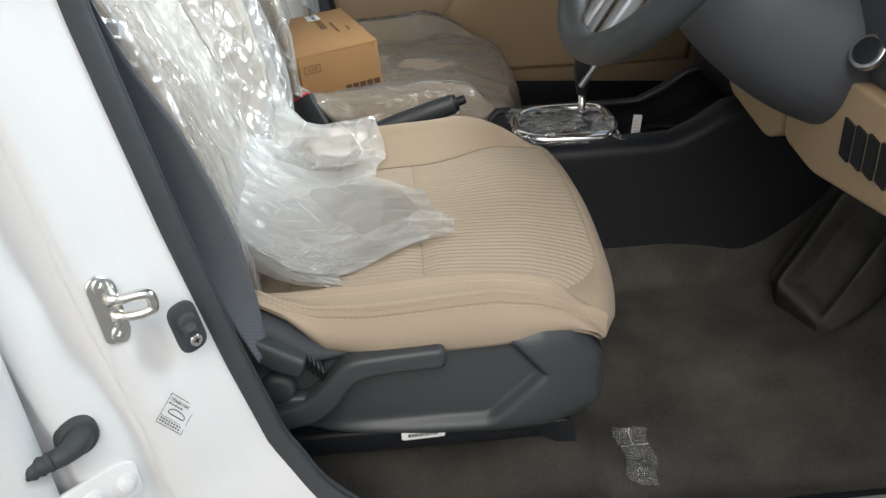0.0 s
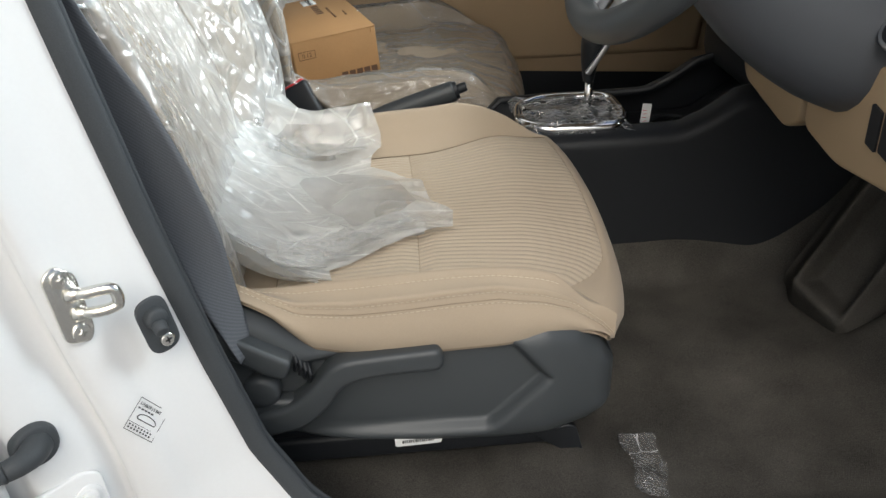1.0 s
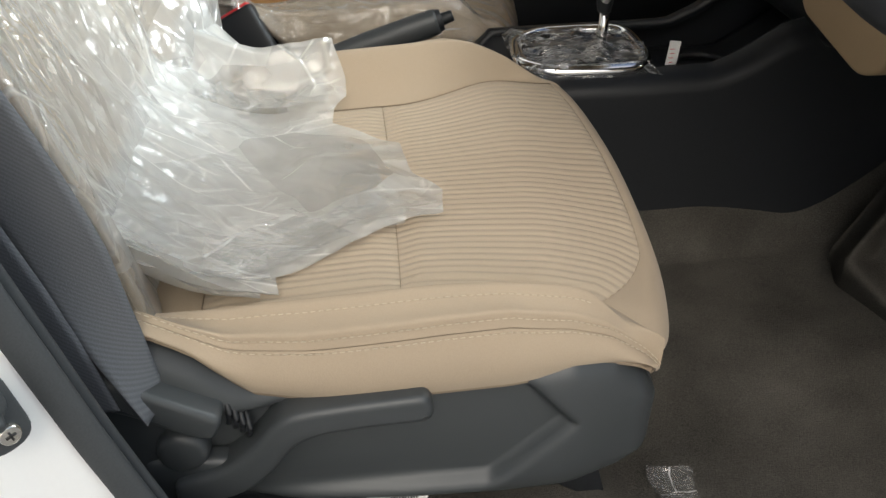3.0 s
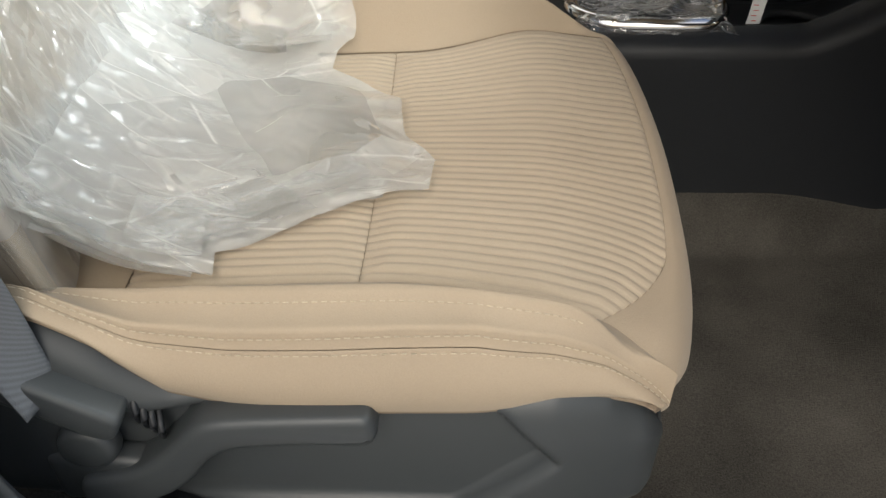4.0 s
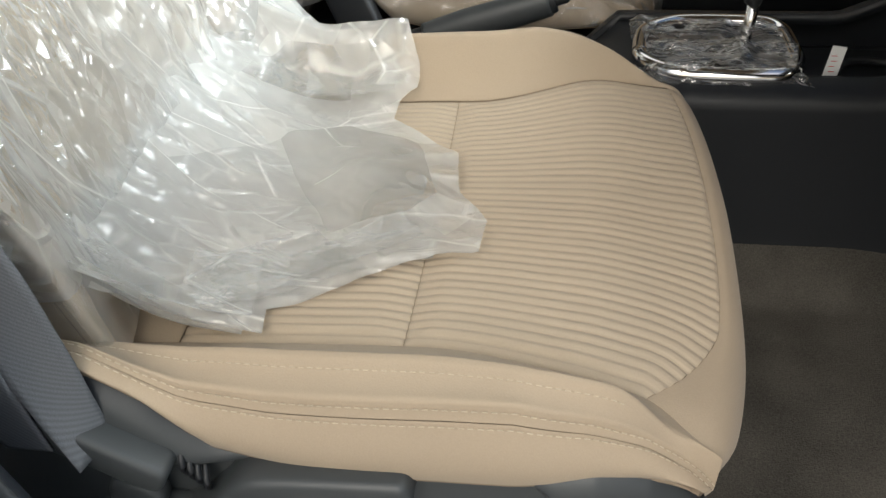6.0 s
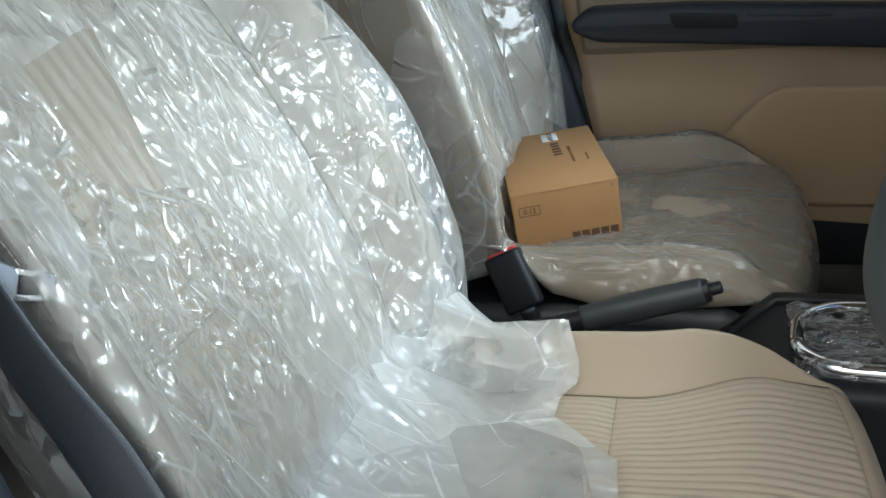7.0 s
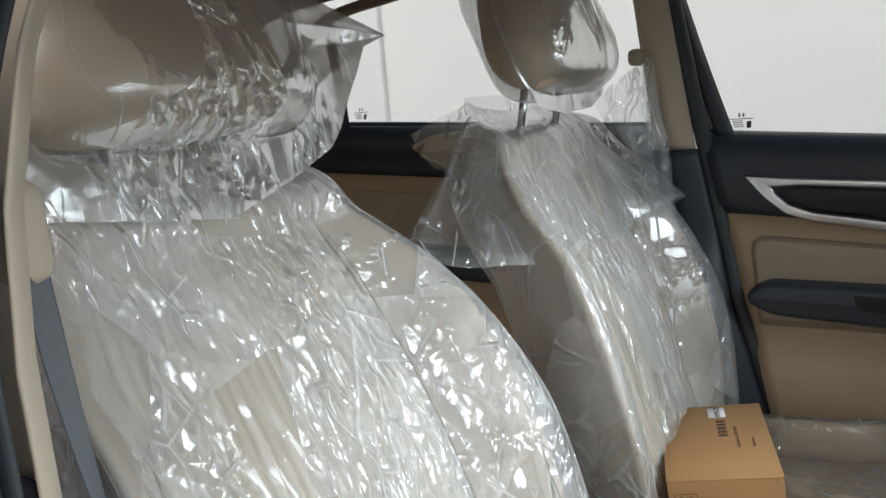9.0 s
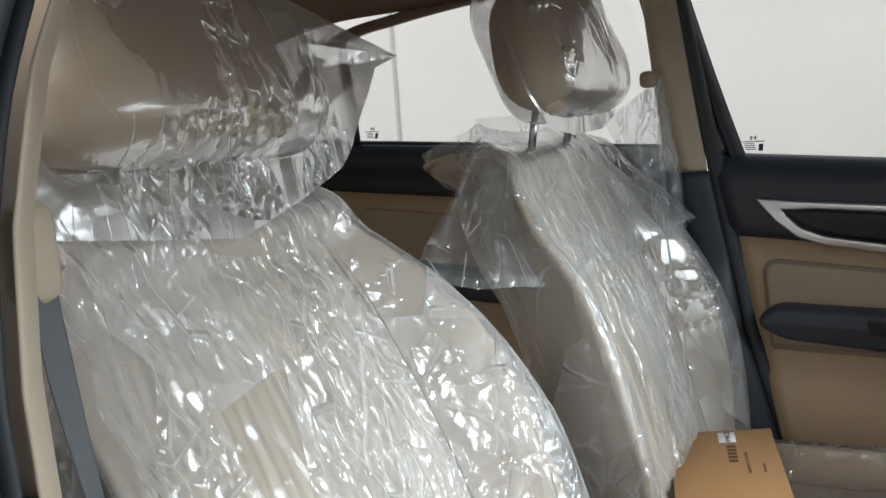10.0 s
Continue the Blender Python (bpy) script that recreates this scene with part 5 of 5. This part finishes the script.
def cushion_cover():
    u, v = np.meshgrid(np.linspace(0.05, 0.97, 130), np.linspace(-1, 1, 130), indexing="ij")
    x, y, z = cushion_point(u, v)
    h = crumple(x, y, 21, freqs=(10, 19, 35, 60), amp=0.010) + 0.007
    side = smooth(0.8, 1.0, np.abs(v))
    pts = np.stack([x + h * smooth(0.75, 0.95, u), y + np.sign(v) * h * side + 0.355, z + h * (1 - side * 0.7) - 0.018], -1)
    walls("cushion_cover", "limp clear polythene over passenger cushion", "seat covers", pts, SOFT_FILM, (14, 116), ("side_wall", "top_wall", "side_wall"))


cushion_cover()


def head_bag(label, y0, dz, lean, seed, rim, centre, block, plane):
    """A flat bag pulled over a head restraint: two walls welded round the rim, pushed out by the pad inside.
    rim: corners (y, h) in the plane of the seat's back, from the near top round by the free corner to the open end; block: half width, half height and half depth of the pad."""
    pts = np.array(rim, float)
    seg = np.r_[0, np.cumsum(np.linalg.norm(np.diff(np.r_[pts, pts[:1]], axis=0), axis=1))]
    u = np.linspace(0, seg[-1], 240)
    edge = np.stack([np.interp(u, seg, np.r_[pts, pts[:1]][:, i]) for i in (0, 1)], 1)
    r = np.linspace(0, 1, 90)[:, None]
    mid = np.array(centre)
    y = mid[0] + (edge[None, :, 0] - mid[0]) * r
    h = mid[1] + (edge[None, :, 1] - mid[1]) * r
    pad = np.clip(1 - (np.abs(y - mid[0]) / block[0]) ** 5 - (np.abs(h - mid[1]) / block[1]) ** 5, 0, 1) ** 0.45
    loose = 0.35 * np.clip(1 - r ** 2, 0, 1) * np.ones_like(y)
    swell = np.maximum(pad, loose)
    # creases drawn from the free corner and from the rim towards the pad
    free = pts[np.argmax(pts[:, 0])]
    turn = np.arctan2(h - free[1], free[0] - y)
    away = np.hypot(h - free[1], free[0] - y)
    drawn = tri(turn * 15 + 1.2 * np.sin(5 * turn)) * smooth(0.0, 0.06, away) * smooth(0.45, 0.2, away)
    c, sn = math.cos(lean), math.sin(lean)
    bag = thing("headrest_bag", label, "plastic cover", "headrest bags")
    for name, way, k in (("front_wall", 1, 0), ("rear_wall", -1, 7)):
        wave = crumple(y, h, seed + k, freqs=(7, 15), amp=0.0035) + 0.0025 * drawn
        x = plane + way * block[2] * swell + wave * (0.35 + 0.65 * smooth(1.0, 0.8, r))
        grid = np.stack([PIVOT_X + x * c - h * sn, y + y0, 0.245 + h * c + x * sn + dz], -1)
        sheet(name, grid, CLEAR_FILM, bag)


head_bag("hazy plastic bag over driver headrest, corner sticking out", -0.355, 0, DRIVER_LEAN, 31,
         ((-0.155, 0.90), (0.0, 0.915), (0.16, 0.875), (0.30, 0.820), (0.384, 0.790), (0.322, 0.772), (0.285, 0.738), (0.243, 0.703), (0.205, 0.668), (0.178, 0.650), (0.10, 0.624), (0.0, 0.598), (-0.09, 0.612), (-0.178, 0.628), (-0.182, 0.72)),
         (0.0, 0.785), (0.162, 0.118, 0.070), 0.035)
head_bag("crinkled plastic bag over passenger headrest", 0.355, -0.018, PASS_LEAN, 37,
         ((-0.15, 0.905), (0.0, 0.925), (0.17, 0.93), (0.225, 0.90), (0.215, 0.80), (0.19, 0.70), (0.14, 0.668), (0.06, 0.648), (-0.06, 0.645), (-0.14, 0.66), (-0.17, 0.72), (-0.17, 0.80)),
         (0.0, 0.79), (0.162, 0.118, 0.072), 0.075)


# ---- centre console ----
def console():
    c = thing("centre_console", "black plastic centre console with chrome gear surround", "centre console")
    xs = np.linspace(-0.15, 1.15, 80)
    top = np.interp(xs, (-0.15, 0.30, 0.36, 0.53, 0.62, 0.665, 0.707, 0.75, 0.80, 0.86, 1.15), (0.17, 0.18, 0.243, 0.245, 0.247, 0.268, 0.297, 0.306, 0.33, 0.36, 0.40))
    for sgn in (-1, 1):
        q = np.linspace(0, 1, 24)
        gy = 0.108 + 0.012 * (1 - q) ** 2 - 0.030 * smooth(0.72, 1, q) ** 2
        sheet("side_panel", np.stack([np.repeat(xs[:, None], 24, 1), sgn * np.repeat(gy[None], 80, 0), -0.01 + (top[:, None] + 0.01) * np.sin(q * np.pi / 2)[None] ** 0.9], -1), BLACK_PLASTIC, c, thick=0.012)
    deck = np.interp(xs, (-0.15, 0.30, 0.36, 0.53, 0.55, 0.70, 0.75, 0.86), (0.165, 0.175, 0.236, 0.236, 0.20, 0.20, 0.23, 0.30))
    y = np.linspace(-0.1, 0.1, 20)
    sheet("deck", np.stack([np.repeat(xs[:, None], 20, 1), np.repeat(y[None], 80, 0), np.repeat(deck[:, None], 20, 1)], -1), BLACK_PLASTIC, c, thick=0.006)
    o = rounded([(0.372, -0.055), (0.40, -0.085), (0.525, -0.085), (0.54, -0.05), (0.54, 0.03), (0.525, 0.05), (0.42, 0.05), (0.38, 0.02)], 0.02)
    path = [(p, q, 0.252) for p, q in o]
    tube("gear_surround", path + path[:2], 0.0095, CHROME, c, "chrome gear selector surround", n=120)
    part("gear_plate", slab(o, "z", 0.238, 0.2475, 0.001), BLACK_PLASTIC, c, "gloss black gear plate")
    lever = thing("gear_lever", "", "")
    lever.parent = c
    part("shaft", rod((0.487, -0.02, 0.24), (0.489, -0.02, 0.315), 0.0065, sides=16), CHROME, lever, "chrome lever shaft")
    sec = [(math.cos(a), 0.7 * math.sin(a)) for a in np.linspace(0, 2 * np.pi, 20, endpoint=False)]
    tube("knob", [(0.487, -0.02, 0.305), (0.487, -0.02, 0.335), (0.49, -0.02, 0.37), (0.50, -0.02, 0.40)], (0.012, 0.019, 0.024, 0.018), BLACK_PLASTIC, lever, "black lever grip", n=30, section=sec, up=(1, 0, 0))
    part("knob_trim", slab(rounded([(0.475, 0.325), (0.483, 0.322), (0.515, 0.372), (0.508, 0.378)], 0.003), "y", -0.046, -0.036, 0.002), SILVER, lever, "silver grip trim")
    # plastic left on the surround: a crumpled sheet with its edge folded back
    wrap = thing("gear_film", "crinkled protective film on gear surround", "plastic film")
    u, v = np.meshgrid(np.linspace(0.368, 0.548, 90), np.linspace(-0.098, 0.056, 80), indexing="ij")
    z = 0.260 + np.maximum(crumple(u, v, 41, freqs=(24, 50, 100), amp=0.009), -0.005) - 0.014 * smooth(0.84, 1.0, np.maximum(np.abs(u - 0.458) / 0.09, np.abs(v + 0.021) / 0.077))
    sheet("sheet", np.stack([u, v, z], -1), GEAR_FILM, wrap)
    u, v = np.meshgrid(np.linspace(0.40, 0.535, 60), np.linspace(-0.088, -0.03, 40), indexing="ij")
    z = 0.266 + np.maximum(crumple(u + 0.1 * v, v, 43, freqs=(30, 60), amp=0.010), -0.004)
    sheet("fold", np.stack([u + 0.25 * (v + 0.06), v, z], -1), GEAR_FILM, wrap)
    # cup holder rim, paper tag
    ring = [(0.645 + 0.042 * math.cos(a), 0.0 + 0.042 * math.sin(a), 0.212) for a in np.linspace(0, 2 * np.pi, 30)]
    tube("cup_ring", ring, 0.005, BLACK_PLASTIC, c, n=60)
    tube("cup_prong", [(0.60, -0.06, 0.205), (0.612, -0.075, 0.235), (0.62, -0.095, 0.240), (0.64, -0.10, 0.225)], (0.004, 0.008, 0.006, 0.004), GREY_PLASTIC, c, n=24)
    tag = thing("paper_tag", "white paper tag with faint red writing", "label", at=(0.572, -0.055, 0.247))
    part("paper", slab(rounded([(-0.007, -0.03), (0.008, -0.032), (0.012, 0.026), (-0.003, 0.028)], 0.001), "y", -0.001, 0.0, 0), WHITE_LABEL, tag, flat=True)
    bars("writing", [(-0.002 + 0.001 * (i % 2), -0.020 + 0.006 * i, 0.006, 0.0009) for i in range(7)], lambda p, q: (p, -0.0014, q), RED, tag)
    return c


console()


def handbrake():
    h = thing("handbrake", "black handbrake lever with ribbed grip, lowered", "handbrake")
    sec = [(0.85 * math.cos(a), 1.0 * math.sin(a)) for a in np.linspace(0, 2 * np.pi, 20, endpoint=False)]
    tube("lever", [(-0.02, 0.0, 0.195), (0.06, 0.0, 0.222), (0.14, 0.0, 0.25), (0.18, 0.0, 0.264)], (0.016, 0.016, 0.014, 0.014), BLACK_PLASTIC, h, n=30, section=sec)
    tube("grip", [(0.13, 0.0, 0.247), (0.17, 0.0, 0.261), (0.22, 0.0, 0.277), (0.272, 0.0, 0.294)], (0.017, 0.0185, 0.0185, 0.017), GREY_PLASTIC, h, "ribbed charcoal grip", n=40, section=sec)
    tube("collar", [(0.266, 0.0, 0.292), (0.278, 0.0, 0.296)], (0.0165, 0.014), BLACK_PLASTIC, h, n=8, section=sec)
    part("release_button", rod((0.275, 0, 0.295), (0.292, 0, 0.301), 0.008, 0.0075, 16, 0.002), BLACK_PLASTIC, h, "black release button")


handbrake()


def buckle():
    b = thing("belt_buckle", "black seatbelt buckle with red release button", "buckle", at=(0.018, 0.108, 0.240))
    turn = Matrix.Rotation(radians(-28), 4, "Y") @ Matrix.Rotation(radians(-20), 4, "X")
    bm = box(0, 0, 0, 0.055, 0.026, 0.085, 0.006, 3)
    bmesh.ops.transform(bm, matrix=turn, verts=bm.verts)
    part("housing", bm, BLACK_PLASTIC, b)
    bm = box(0, 0, 0.040, 0.047, 0.017, 0.012, 0.003)
    bmesh.ops.transform(bm, matrix=turn, verts=bm.verts)
    part("button", bm, RED, b, "red release button")
    tube("stalk", [tuple(turn @ Vector((0, 0, -0.04))), (0.03, 0, -0.08), (0.03, 0, -0.14)], 0.012, BLACK_PLASTIC, b, n=14)


buckle()


def carton():
    c = thing("cardboard_box", "small brown cardboard parts box with printed lid", "box", at=(0.040, 0.355, 0.287))
    c.rotation_euler = (radians(2), radians(-5), radians(17))
    L, W, H = 0.160, 0.250, 0.098
    part("carton", box(0, 0, 0, L, W, H, 0.0022, 2), CARD, c)
    top = H / 2
    part("lid", join(box(0, 0, top + 0.0006, L + 0.001, W + 0.001, 0.0016, 0.0006, 1), box(L / 2 - 0.008, -W / 2 + 0.001, top - 0.006, 0.004, 0.003, 0.008, 0.001)), CARD, c)
    turn = Matrix.Translation((0.012, 0.02, top + 0.0016)) @ Matrix.Rotation(radians(90), 4, "Z")
    bars("maker_mark", [(PIVOT_X + 0.0125 * i, -0.007, 0.009, 0.014) for i in range(5)], lambda p, q: turn @ Vector((p, q, 0)), INK, c)
    lettering("printing", "GENUINE ACCESSORIES", 0.0068, INK, turn @ Matrix.Translation((-0.015, -0.020, 0)), c)
    lettering("printing", "Made in India", 0.0055, INK, turn @ Matrix.Translation((-0.035, -0.042, 0)), c)
    lab = part("sticker", slab(rounded([(-0.005, 0.078), (0.022, 0.078), (0.022, 0.115), (-0.005, 0.115)], 0.002), "z", top + 0.0014, top + 0.002, 0), WHITE_LABEL, c, "white sticker with black capitals")
    lettering("sticker_words", "AMAZE", 0.0125, BLACK_INK, Matrix.Translation((0.010, 0.0965, top + 0.0023)) @ Matrix.Rotation(radians(90), 4, "Z"), lab)
    front = Matrix.Translation((0, -W / 2 - 0.0008, 0)) @ Matrix.Rotation(radians(90), 4, "X")
    lettering("printing", "0.12", 0.011, INK, front @ Matrix.Translation((-0.055, 0.022, 0)), c)
    bars("printed_frame", [(-0.071, 0.0145, 0.032, 0.001), (-0.071, 0.029, 0.032, 0.001), (-0.071, 0.0145, 0.001, 0.0155), (-0.04, 0.0145, 0.001, 0.0155)], lambda p, q: front @ Vector((p, q, 0)), INK, c)
    bars("handling_marks", [(0.004 + 0.0145 * i, -0.036, 0.012, 0.012) for i in range(5)], lambda p, q: front @ Vector((p, q, 0)), INK, c)


carton()


# ---- belt, dash, wheel ----
def ribbon(name, pts, across, mat, parent=None, label="", n=60):
    path = curve_points(pts, n)
    acr = np.stack([np.interp(np.linspace(0, 1, n), np.linspace(0, 1, len(across)), np.array(across, float)[:, i]) for i in range(3)], 1)
    w = np.linspace(-0.5, 0.5, 9)
    g = path[:, None] + w[None, :, None] * acr[:, None]
    return sheet(name, g, mat, parent, label, thick=0.0014)


def seat_belt():
    b = thing("seat_belt", "dark blue-grey driver seatbelt hanging beside the seat", "seatbelt")
    ribbon("upper_webbing", [(-0.125, -0.612, 0.86), (-0.122, -0.606, 0.76), (-0.115, -0.600, 0.68), (-0.100, -0.594, 0.60)],
           [(0.031, -0.035, 0), (0.031, -0.035, 0), (0.034, -0.030, 0.004), (0.038, -0.022, 0.010)], BELT, b)
    ribbon("lower_webbing", [(-0.104, -0.600, 0.61), (-0.088, -0.600, 0.555), (-0.060, -0.599, 0.492), (-0.042, -0.600, 0.44), (-0.026, -0.602, 0.385), (-0.012, -0.606, 0.32), (0.006, -0.612, 0.25)],
           [(0.038, -0.010, 0.018), (0.045, -0.006, 0.020), (0.046, 0, 0.020), (0.050, 0.0, 0.014), (0.046, 0.006, 0.008), (0.030, 0.02, 0.004), (0.008, 0.03, 0)], BELT, b)
    ribbon("doubled_webbing", [(-0.075, -0.606, 0.40), (-0.062, -0.610, 0.36), (-0.046, -0.616, 0.31), (-0.03, -0.62, 0.26)],
           [(0.042, 0.0, 0.012), (0.042, 0.0, 0.012), (0.040, 0, 0.006), (0.03, 0, 0)], BELT, b)
    m = Matrix.Translation((-0.104, -0.604, 0.603)) @ Matrix.Rotation(radians(24), 4, "Y") @ Matrix.Rotation(radians(32), 4, "Z") @ Matrix.Rotation(radians(-32), 4, "X") @ Matrix.Scale(0.64, 4)

    def laid(bm):
        bmesh.ops.transform(bm, matrix=m, verts=bm.verts)
        return bm
    # a bowed housing with a belt slot behind, and a slotted plate
    o = rounded([(-0.030, -0.034), (0.006, -0.036), (0.020, -0.022), (0.012, 0.0), (0.020, 0.024), (0.006, 0.037), (-0.030, 0.034), (-0.022, 0.026), (-0.004, 0.022), (-0.010, 0.0), (-0.004, -0.022), (-0.022, -0.026)], 0.006)
    t = part("tongue", laid(slab(o, "y", -0.011, 0.009, 0.003, 3)), NAVY_PLASTIC, b, "dark plastic tongue housing")
    part("plate_neck", laid(slab(rounded([(0.004, -0.020), (0.022, -0.019), (0.040, -0.013), (0.040, 0.013), (0.022, 0.019), (0.004, 0.020)], 0.006), "y", -0.004, 0.001, 0.0012)), SILVER, t, "pale grey neck of the tongue")
    bm = join(slab(rounded([(0.036, -0.014), (0.064, -0.012), (0.064, -0.007), (0.036, -0.008)], 0.002), "y", -0.003, 0.0, 0.0005),
              slab(rounded([(0.036, 0.014), (0.064, 0.012), (0.064, 0.007), (0.036, 0.008)], 0.002), "y", -0.003, 0.0, 0.0005),
              slab(rounded([(0.056, -0.012), (0.068, -0.011), (0.068, 0.011), (0.056, 0.012)], 0.003), "y", -0.0029, -0.0001, 0.0005))
    part("plate", laid(bm), ZINC, t, "bright steel tongue plate")
    part("upper_guide", box(-0.128, -0.613, 0.842, 0.028, 0.03, 0.06, 0.012, 3), CREAM_PLASTIC, b, "cream belt guide")


seat_belt()


def steering_wheel():
    w = thing("steering_wheel", "dark grey steering wheel with silver lower spoke", "steering wheel")
    tilt = Matrix.Translation((0.4725, -0.420, 0.6565)) @ Matrix.Rotation(radians(32.8), 4, "Y")
    g = []
    for a in np.linspace(0, 2 * np.pi, 80, endpoint=False):
        row = []
        for b in np.linspace(0, 2 * np.pi, 20, endpoint=False):
            r = 0.176 + 0.0165 * math.cos(b)
            row.append(tuple(tilt @ Vector((0.0195 * math.sin(b), r * math.sin(a), -r * math.cos(a)))))
        g.append(row)
    sheet("rim", np.array(g), GREY_PLASTIC, w, "dark grey padded rim", wrap_u=True, wrap_v=True)
    hub = join(rod(tilt @ Vector((-0.02, 0, 0)), tilt @ Vector((0.05, 0, 0)), 0.075, 0.06, 32, 0.012))
    part("hub", hub, GREY_PLASTIC, w)
    for y, z in ((-0.1, 0.0), (0.1, 0.0), (-0.035, -0.11), (0.035, -0.11)):
        sp = box(0.01, y, z, 0.02, 0.1 if z == 0 else 0.025, 0.035 if z == 0 else 0.14, 0.006)
        bmesh.ops.transform(sp, matrix=tilt, verts=sp.verts)
        part("spoke", sp, GREY_PLASTIC if z == 0 else SILVER, w, "" if z == 0 else "silver lower spoke")
    col = thing("steering_column", "dark plastic steering column cowl", "steering column")
    tube("cowl", [(0.50, -0.36, 0.60), (0.58, -0.36, 0.535), (0.68, -0.36, 0.475), (0.80, -0.36, 0.44)], (0.05, 0.075, 0.09, 0.10), LIT_DASH_PLASTIC, col, n=30, sides=24)


steering_wheel()


def dashboard():
    d = thing("dashboard", "black and beige dashboard with push start button", "dashboard")
    prof = [(1.26, 0.70), (0.86, 0.70), (0.76, 0.67), (0.715, 0.60), (0.705, 0.52), (0.715, 0.46), (0.735, 0.43)]
    y = np.linspace(-0.68, 0.68, 40)
    p = curve_points([(a, 0, b) for a, b in prof], 30)
    sheet("upper_dash", np.stack([np.repeat(p[:, None, 0], 40, 1), np.repeat(y[None], 30, 0), np.repeat(p[:, None, 2], 40, 1)], -1), LIT_DASH_PLASTIC, d, "black soft dash top", thick=0.006)
    def lower(name, outline, x, mat, label):
        part(name, slab(rounded(outline, 0.02), "x", x, x + 0.03, 0.006, 3), mat, d, label)
    lower("driver_panel", [(-0.305, 0.455), (-0.315, 0.33), (-0.40, 0.315), (-0.66, 0.345), (-0.67, 0.44), (-0.5, 0.45)], 0.695, BEIGE_PLASTIC, "beige lower driver panel")
    lower("knee_panel", [(-0.10, 0.36), (-0.12, 0.33), (-0.26, 0.305), (-0.30, 0.33), (-0.29, 0.37), (-0.2, 0.40)], 0.70, BEIGE_PLASTIC, "beige knee panel")
    for i in range(4):
        y0 = -0.455 - 0.026 * i
        part("coin_slot", slab(rounded([(y0, 0.412), (y0 - 0.020, 0.408), (y0 - 0.022, 0.362), (y0 - 0.002, 0.366)], 0.002), "x", 0.692, 0.70, 0), BLACK_PLASTIC, d, "dark blank switch", flat=True)
    g = Vector((-0.35, -0.15, 0.25)).normalized()
    c = Vector((0.70, -0.463, 0.489))
    part("start_ring", rod(c, c + g * 0.010, 0.0215, 0.0205, 40, 0.002), SILVER, d, "silver ring of start button")
    part("start_button", rod(c + g * 0.006, c + g * 0.0115, 0.0168, 0.0158, 40, 0.0015), BLACK_PLASTIC, d, "black start button")
    part("centre_fascia", box(0.80, 0.0, 0.45, 0.14, 0.30, 0.34, 0.03, 3), BLACK_PLASTIC, d, "black plastic centre fascia")


dashboard()


def rear_bench():
    b = thing("rear_seat", "beige rear bench seat under clear plastic", "rear seat")
    u, v = np.meshgrid(np.linspace(0, 1, 40), np.linspace(-1, 1, 40), indexing="ij")
    ang = np.clip(u * 1.4, 0, 1)
    x = -1.12 - 0.16 * u
    sheet("backrest", np.stack([x + 0.02 * np.sin(np.pi * u), v * 0.62, 0.32 + 0.50 * u + 0.02 * np.cos(v * 3)], -1), FABRIC, b, thick=0.08)
    part("cushion", box(-0.88, 0, 0.27, 0.5, 1.24, 0.14, 0.05, 4), FABRIC, b)
    part("parcel_shelf", box(-1.42, 0, 0.82, 0.35, 1.3, 0.03, 0.01), HEADLINER, b)


rear_bench()


def open_rear_door():
    d = thing("door_3", "white rear door standing open", "car door", kind="structure")
    zz = np.linspace(-0.1, 0.78, 40)
    lean = np.interp(zz, (-0.1, 0.2, 0.45, 0.78), (0.006, 0.0, -0.008, -0.03))
    px = np.array([-0.185, -0.156, -0.146, -0.142, -0.146, -0.162, -0.18, -0.22, -0.28, -0.38])
    py = np.array([-0.785, -0.790, -0.797, -0.81, -0.826, -0.835, -0.86, -0.98, -1.2, -1.65])
    p = curve_points(np.stack([px, py, 0 * px], 1), 60)
    g = np.stack([p[None, :, 0] + lean[:, None], np.repeat(p[None, :, 1], 40, 0), np.repeat(zz[:, None], 60, 1)], -1)
    sheet("outer_skin", g, PAINT, d, thick=0.003)
    part("edge_seal", box(-0.215, -0.80, 0.34, 0.03, 0.02, 0.85, 0.006), RUBBER, d, "black rubber edge seal")
    part("inner_panel", box(-0.45, -1.22, 0.3, 0.05, 0.9, 0.8, 0.02, turn=Matrix.Rotation(radians(-15), 4, "Z")), BEIGE_PLASTIC, d)


open_rear_door()


def pedals():
    turn = Matrix.Rotation(radians(-35), 4, "Y")
    q = thing("brake_pedal", "black rubber brake pedal in the footwell", "pedal")
    part("pad", box(0.88, -0.36, 0.19, 0.02, 0.10, 0.055, 0.008, turn=turn), RUBBER, q)
    part("arm", rod((0.89, -0.36, 0.20), (0.98, -0.36, 0.42), 0.009), BLACK_PLASTIC, q)


pedals()


def floor_film():
    u, v = np.meshgrid(np.linspace(0, 1, 60), np.linspace(0, 1, 30), indexing="ij")
    x = 0.424 + (0.045 - 0.012 * u) * v - 0.004 * np.sin(9 * u)
    y = -0.515 - 0.100 * u - 0.010 * v
    z = 0.013 + np.maximum(crumple(x, y, 51, freqs=(70, 140), amp=0.005), -0.003)
    tagged(sheet("floor_film", np.stack([x, y, z], -1), CLEAR_FILM), "scrap of clear film on the carpet", "plastic film")


floor_film()
